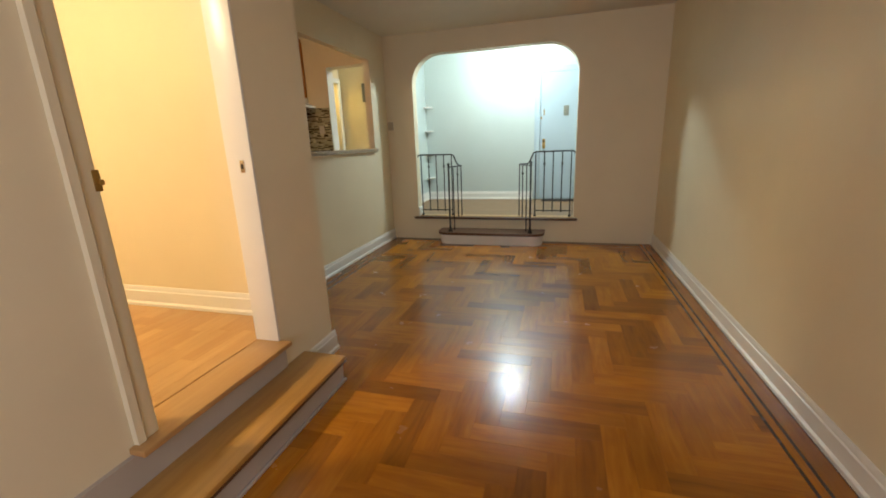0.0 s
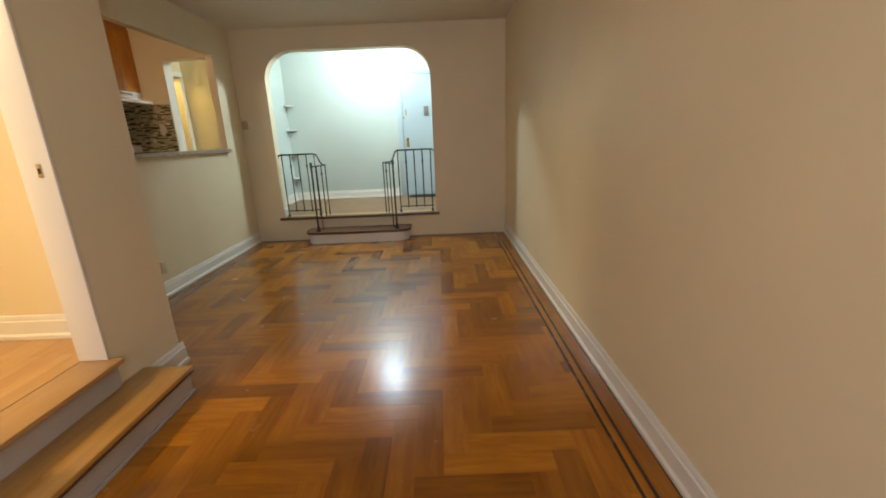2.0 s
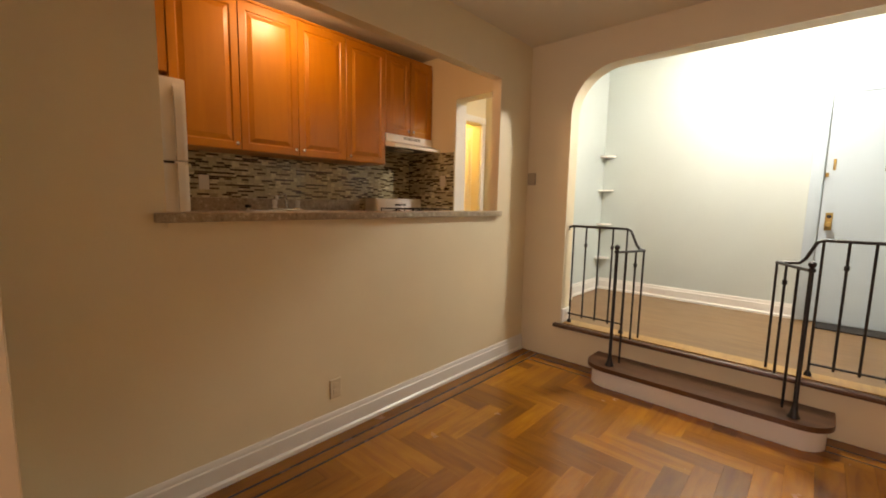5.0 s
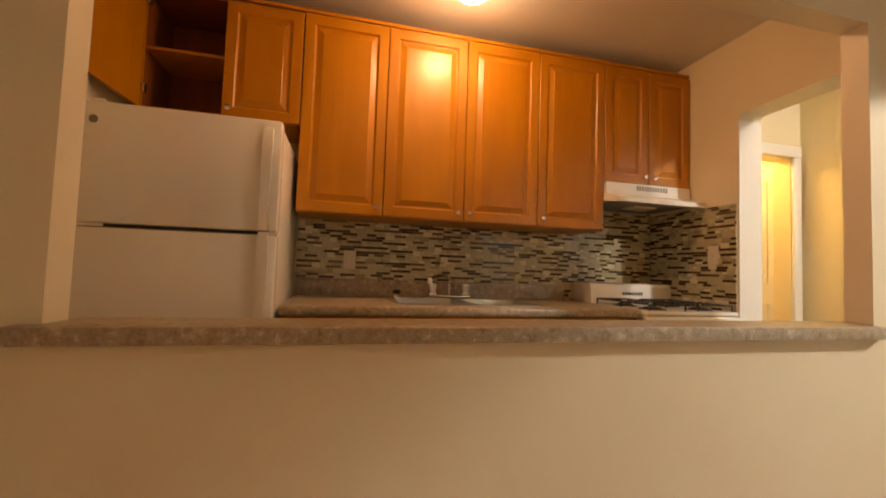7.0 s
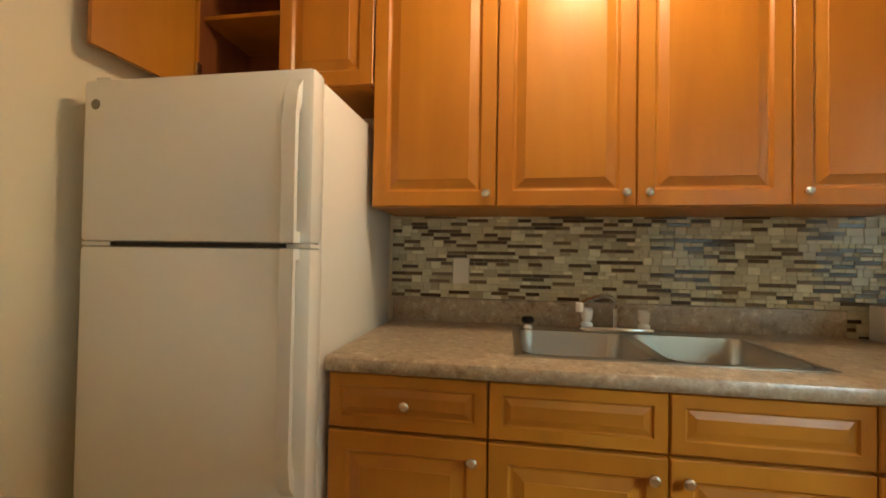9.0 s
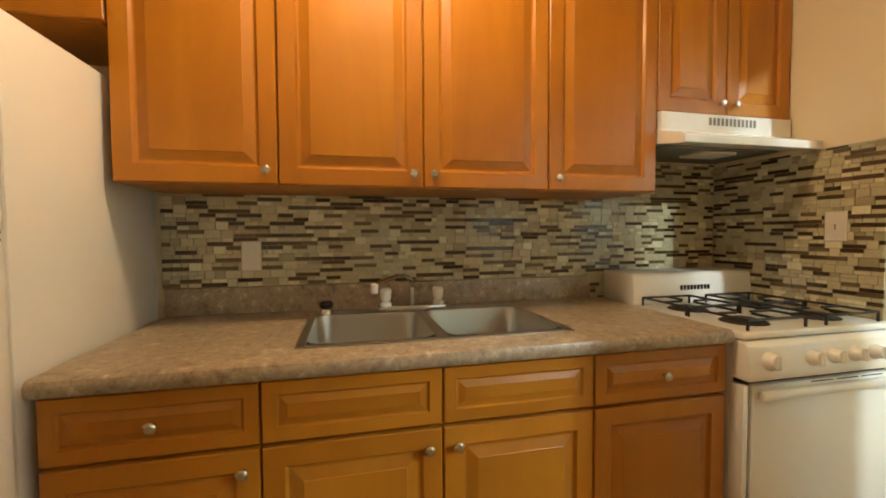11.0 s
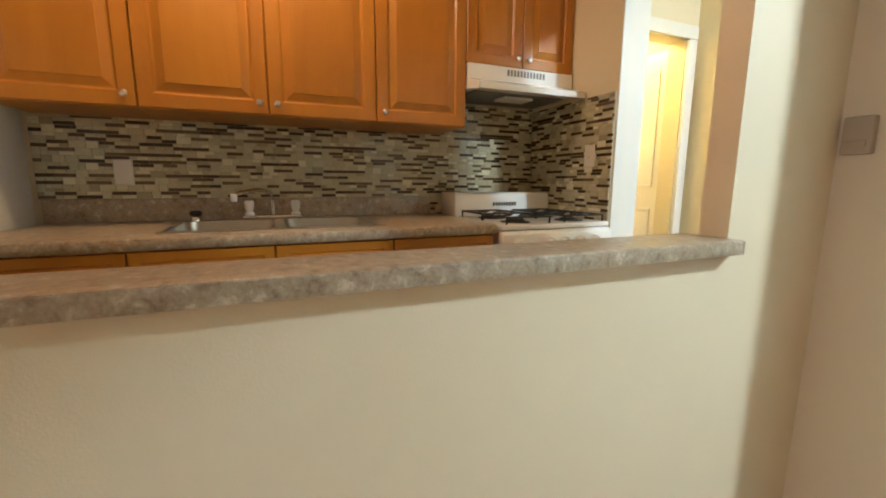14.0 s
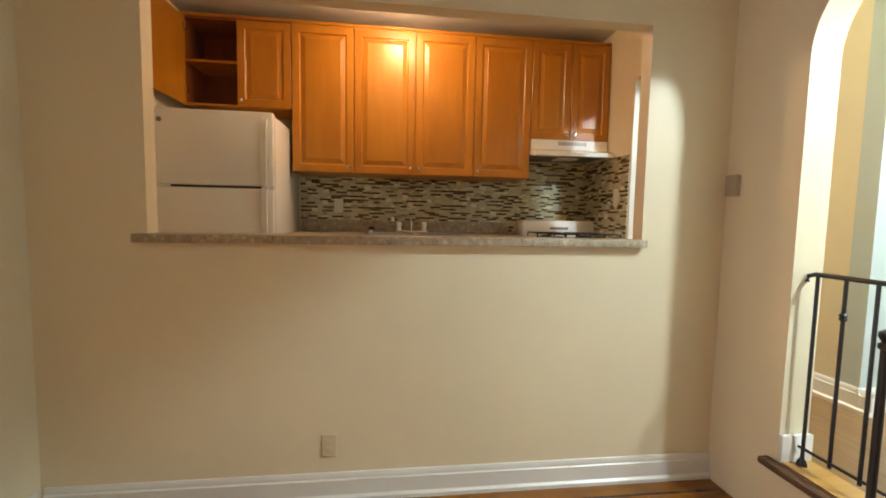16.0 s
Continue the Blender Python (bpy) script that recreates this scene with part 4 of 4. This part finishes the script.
# dark filler: shade of the groove beside the oven door, as colour
part("seam", boxes((SF - 0.044, SF - 0.012, Y0 + 0.024, Y0 + 0.0335, UP + 0.24, 1.111)), DARK, st)
part("side_trim", boxes((SF - 0.0445, SF - 0.002, Y0 + 0.002, Y0 + 0.0235, UP + 0.24, 1.111), bevel=0.003), STOVE_WHITE, st)
# dark strips that paint the shaded slots above the oven door
for k in range(3):
    part("vent_slot", boxes((SF + 0.0036, SF + 0.0046, 5.33 + k * 0.11, 5.425 + k * 0.11, 1.1022, 1.1058)), DARK, od_)
for gx in (-3.76, -3.52):
    for gy in (5.215, 5.54):
        bur = part("burner", lathe(bmesh.new(), [(0.075, 0), (0.07, 0.004), (0.05, 0.004), (0.045, 0.012), (0.03, 0.016), (0, 0.016)], Matrix.Translation((gx, gy, 1.277)), 18), DARK, st, "dark burner head in a pan")
        gr = bmesh.new()
        h, w = 0.115, 0.118
        z = 1.277 + 0.034
        ring = [(gx - h, gy - w, z), (gx + h, gy - w, z), (gx + h, gy + w, z), (gx - h, gy + w, z), (gx - h, gy - w, z)]
        for a, b in zip(ring, ring[1:]):
            tube(gr, [a, b], 0.0048, 6)
        for a, b in (((gx - h, gy, z), (gx - 0.03, gy, z)), ((gx + 0.03, gy, z), (gx + h, gy, z)), ((gx, gy - w, z), (gx, gy - 0.03, z)), ((gx, gy + 0.03, z), (gx, gy + w, z))):
            tube(gr, [a, b], 0.0048, 6)
        for cxx, cyy in ((gx - h, gy - w), (gx + h, gy - w), (gx + h, gy + w), (gx - h, gy + w)):
            tube(gr, [(cxx, cyy, 1.278), (cxx, cyy, z)], 0.0048, 6)
        part("grate", gr, IRON, st, "black wire grate")

ho = thing("range_hood", "white range hood under the wall cabinet", "range hood", (-3.86, 5.38, 1.9))
HX = -3.62
hood = prism(bmesh.new(), [(K_WALL + 0.001, 2.058), (FACE + 0.012, 2.058), (FACE + 0.012, 1.985), (HX, 1.945), (HX, 1.915), (HX - 0.02, 1.915), (FACE + 0.0, 1.935), (K_WALL + 0.001, 1.935)], "y", 5.056, 5.698)
part("shell", hood, ENAMEL, ho)
part("filter", boxes((K_WALL + 0.06, FACE - 0.01, 5.1, 5.66, 1.927, 1.934), bevel=0.002), FILTER, ho, "greasy grey metal filter")
part("lamp_cover", boxes((FACE - 0.16, FACE - 0.04, 5.3, 5.48, 1.915, 1.9268), bevel=0.004), PLATE, ho)
for k in range(12):
    y = 5.28 + k * 0.02
    part("vent_slot", boxes((FACE + 0.0121, FACE + 0.0135, y, y + 0.012, 2.015, 2.045)), GREY_METAL, ho)

# ---- backsplash mosaic ----
sheet = structure("backsplash", boxes((K_WALL + 0.0005, K_WALL + 0.007, 3.19, K_END - 0.0075, 1.386, 1.744), (K_WALL + 0.0005, K_WALL + 0.007, 4.992, K_END - 0.0075, 1.05, 1.386), (K_WALL + 0.0005, K_WALL + 0.007, 5.052, K_END - 0.0075, 1.744, 1.93)), GROUT, "brown and beige linear mosaic tile backsplash", "backsplash")
sheet_end = structure("backsplash_end", boxes((K_WALL + 0.0005, -3.415, K_END - 0.007, K_END - 0.0005, 1.05, 1.915)), GROUT, "brown and beige linear mosaic tile side splash", "backsplash")


def rows_of_sticks(u0, u1, z0, z1, seed):
    """Random interlocking sticks: pale double-height tiles between pairs of thin ones, some of them dark."""
    rng = random.Random(seed)
    thin, gap = 0.0142, 0.0016
    out = []
    z = z0
    while z + 0.006 < z1:
        u = u0 - rng.random() * 0.06
        while u < u1:
            double = rng.random() < 0.36
            w = rng.choice((0.034, 0.044, 0.058)) if double else rng.choice((0.056, 0.072, 0.09))
            a, b = max(u, u0), min(u + w, u1)
            if b - a > 0.006:
                if double:
                    out.append((a, b, z, min(z + 2 * thin + gap, z1), 0))
                else:
                    top = rng.random() < 0.5
                    for k in (0, 1):
                        za = z + k * (thin + gap)
                        dark = int((k == 1) == top and rng.random() < 0.78)
                        cut = a + (b - a) * rng.choice((0.4, 0.6)) if not dark and b - a > 0.05 else b
                        if za + 0.004 < z1:
                            out.append((a, cut - (gap if cut < b else 0), za, min(za + thin, z1), dark))
                            if cut < b:
                                out.append((cut, b, za, min(za + thin, z1), 0))
            u += w + gap
        z += 2 * (thin + gap)
    return out


TILE_RINGS = [(0, 0.0035), (0.0012, 0.0045)]
TILE_MATS = (MOSAIC, MOSAIC_DARK)
cache = {}


def lay(sticks, near, place, parent):
    """Near sticks as parts, the others joined."""
    rest = (bmesh.new(), bmesh.new())
    count = 0
    for a, b, z0, z1, dark in sticks:
        if near(a, z0) and count < 290:
            key = (round(b - a, 4), round(z1 - z0, 4), dark)
            if key not in cache:
                cache[key] = finish(panel(bmesh.new(), 0, key[0], 0, key[1], TILE_RINGS, 0.0), "mosaic_tile", TILE_MATS[dark], False)
            ob = new("mosaic_tile", cache[key])
            ob.parent = parent
            ob.matrix_basis = place @ pose(0, a, z0)
            count += 1
        else:
            panel(rest[dark], a, b, z0, z1, TILE_RINGS, 0.0)
    for field, mat in zip(rest, TILE_MATS):
        ob = new("mosaic_field", finish(field, "mosaic_field", mat, False))
        ob.parent = parent
        ob.matrix_basis = place
        tagged(ob, kind="stuff")


on_wall = Matrix.Translation((K_WALL + 0.0072, 0, 0))
lay(rows_of_sticks(3.192, K_END - 0.012, 1.388, 1.744, 3), lambda u, z: 3.8 < u < 4.9, on_wall, sheet)
lay(rows_of_sticks(4.994, K_END - 0.012, 1.052, 1.385, 5) + rows_of_sticks(5.054, K_END - 0.012, 1.746, 1.93, 6), lambda u, z: False, on_wall, sheet)
lay(rows_of_sticks(0, 0.692, 1.052, 1.913, 9), lambda u, z: z > 1.4, pose(K_WALL + 0.012, K_END - 0.0072, 0, 0, 0, -90), sheet_end)

# ---- bedroom boards ----
rng = random.Random(4)
x = DOOR_X - 0.2235
while x > -4.5:
    y = NEAR + 0.01 + rng.random() * 0.3 - 0.4
    while y < 2.14:
        ln = rng.choice((0.7, 0.95, 1.2))
        a, b = max(y, NEAR + 0.005), min(y + ln, 2.148)
        if b - a > 0.05:
            bmx = bmesh.new()
            box(bmx, x + 0.0006, x + 0.0824, a, b - 0.001, UP - 0.0115, UP - 0.0005)
            part("board", bmx, BED_OAK, bed_floor)
        y += ln
    x -= 0.083

# ---- living room parquet ----
floor = structure("floor", boxes((DOOR_X - 0.05, RIGHT, NEAR, 2.4, -0.1, -0.0105), (LEFT, RIGHT, 2.4, BACK, -0.1, -0.0105)), BROWN_NOSE, "glossy honey oak herringbone parquet floor with dark inlay border", "floor")
W, N = 0.12, 4
FX0, FX1, FY0_, FY1_ = LEFT + 0.21, 0.84, NEAR + 0.2, BACK - 0.21


def plank_bm(bm, x0, x1, y0, y1):
    g, c, zb = 0.0001, 0.0005, -0.0095
    lo = [bm.verts.new(p) for p in ((x0 + g, y0 + g, zb), (x1 - g, y0 + g, zb), (x1 - g, y1 - g, zb), (x0 + g, y1 - g, zb))]
    mid = [bm.verts.new((v.co.x, v.co.y, -0.0008)) for v in lo]
    hi = [bm.verts.new(p) for p in ((x0 + c, y0 + c, 0), (x1 - c, y0 + c, 0), (x1 - c, y1 - c, 0), (x0 + c, y1 - c, 0))]
    for a, b in ((lo, mid), (mid, hi)):
        for k in range(4):
            bm.faces.new((a[k], a[(k + 1) % 4], b[(k + 1) % 4], b[k]))
    bm.faces.new(hi)
    return bm


planks = []
nx, ny = int((FX1 - FX0) / W) + 2, int((FY1_ - FY0_) / W) + 2
for i in range(-N, nx):
    for j in range(-N, ny):
        d = (i - j) % (2 * N)
        if d == 0:
            r = (FX0 + i * W, FX0 + (i + N) * W, FY0_ + j * W, FY0_ + (j + 1) * W, 0)
        elif d == 2 * N - 1:
            r = (FX0 + i * W, FX0 + (i + 1) * W, FY0_ + j * W, FY0_ + (j + N) * W, 1)
        else:
            continue
        x0, x1, y0, y1 = max(r[0], FX0), min(r[1], FX1), max(r[2], FY0_), min(r[3], FY1_)
        if x1 - x0 < 0.01 or y1 - y0 < 0.01:
            continue
        planks.append((x0, x1, y0, y1, r[4]))
near_planks = [p for p in planks if -1.3 < p[0] and 1.0 < p[2] < 3.2]
pm = {}
rest = {0: bmesh.new(), 1: bmesh.new()}
count = 0
for p in planks:
    x0, x1, y0, y1, k = p
    if x1 < DOOR_X - 0.03 and y1 < 2.38:
        continue
    if p in near_planks and count < 295:
        key = (round(x1 - x0, 3), round(y1 - y0, 3), k)
        if key not in pm:
            pm[key] = finish(plank_bm(bmesh.new(), 0, x1 - x0, 0, y1 - y0), "plank", OAK_Y if k else OAK_X, False)
        ob = new("plank", pm[key])
        ob.parent = floor
        ob.location = (x0, y0, 0)
        count += 1
    else:
        plank_bm(rest[k], x0, x1, y0, y1)
for k in (0, 1):
    ob = new("plank_field", finish(rest[k], "plank_field", OAK_Y if k else OAK_X, False))
    ob.parent = floor
    tagged(ob, kind="stuff")


def strip(x0, x1, y0, y1, mat, name):
    part(name, plank_bm(bmesh.new(), x0, x1, y0, y1), mat, floor)


for a, b, mat, name in ((0.84, 0.855, INLAY, "inlay_strip"), (0.855, 0.89, OAK_Y, "border_board"), (0.89, 0.905, INLAY, "inlay_strip"), (0.905, 0.985, OAK_Y, "border_board")):
    strip(a, b, NEAR + 0.02, BACK - 0.005, mat, name)
for a, b, mat, name in ((LEFT + 0.195, LEFT + 0.21, INLAY, "inlay_strip"), (LEFT + 0.125, LEFT + 0.195, OAK_Y, "border_board"), (LEFT + 0.11, LEFT + 0.125, INLAY, "inlay_strip"), (LEFT + 0.03, LEFT + 0.11, OAK_Y, "border_board")):
    strip(a, b, 2.4, BACK - 0.005, mat, name)
for a, b, mat, name in ((BACK - 0.21, BACK - 0.195, INLAY, "inlay_strip"), (BACK - 0.195, BACK - 0.125, OAK_X, "border_board"), (BACK - 0.125, BACK - 0.11, INLAY, "inlay_strip"), (BACK - 0.11, BACK - 0.005, OAK_X, "border_board")):
    strip(LEFT + 0.21, 0.84, a, b, mat, name)
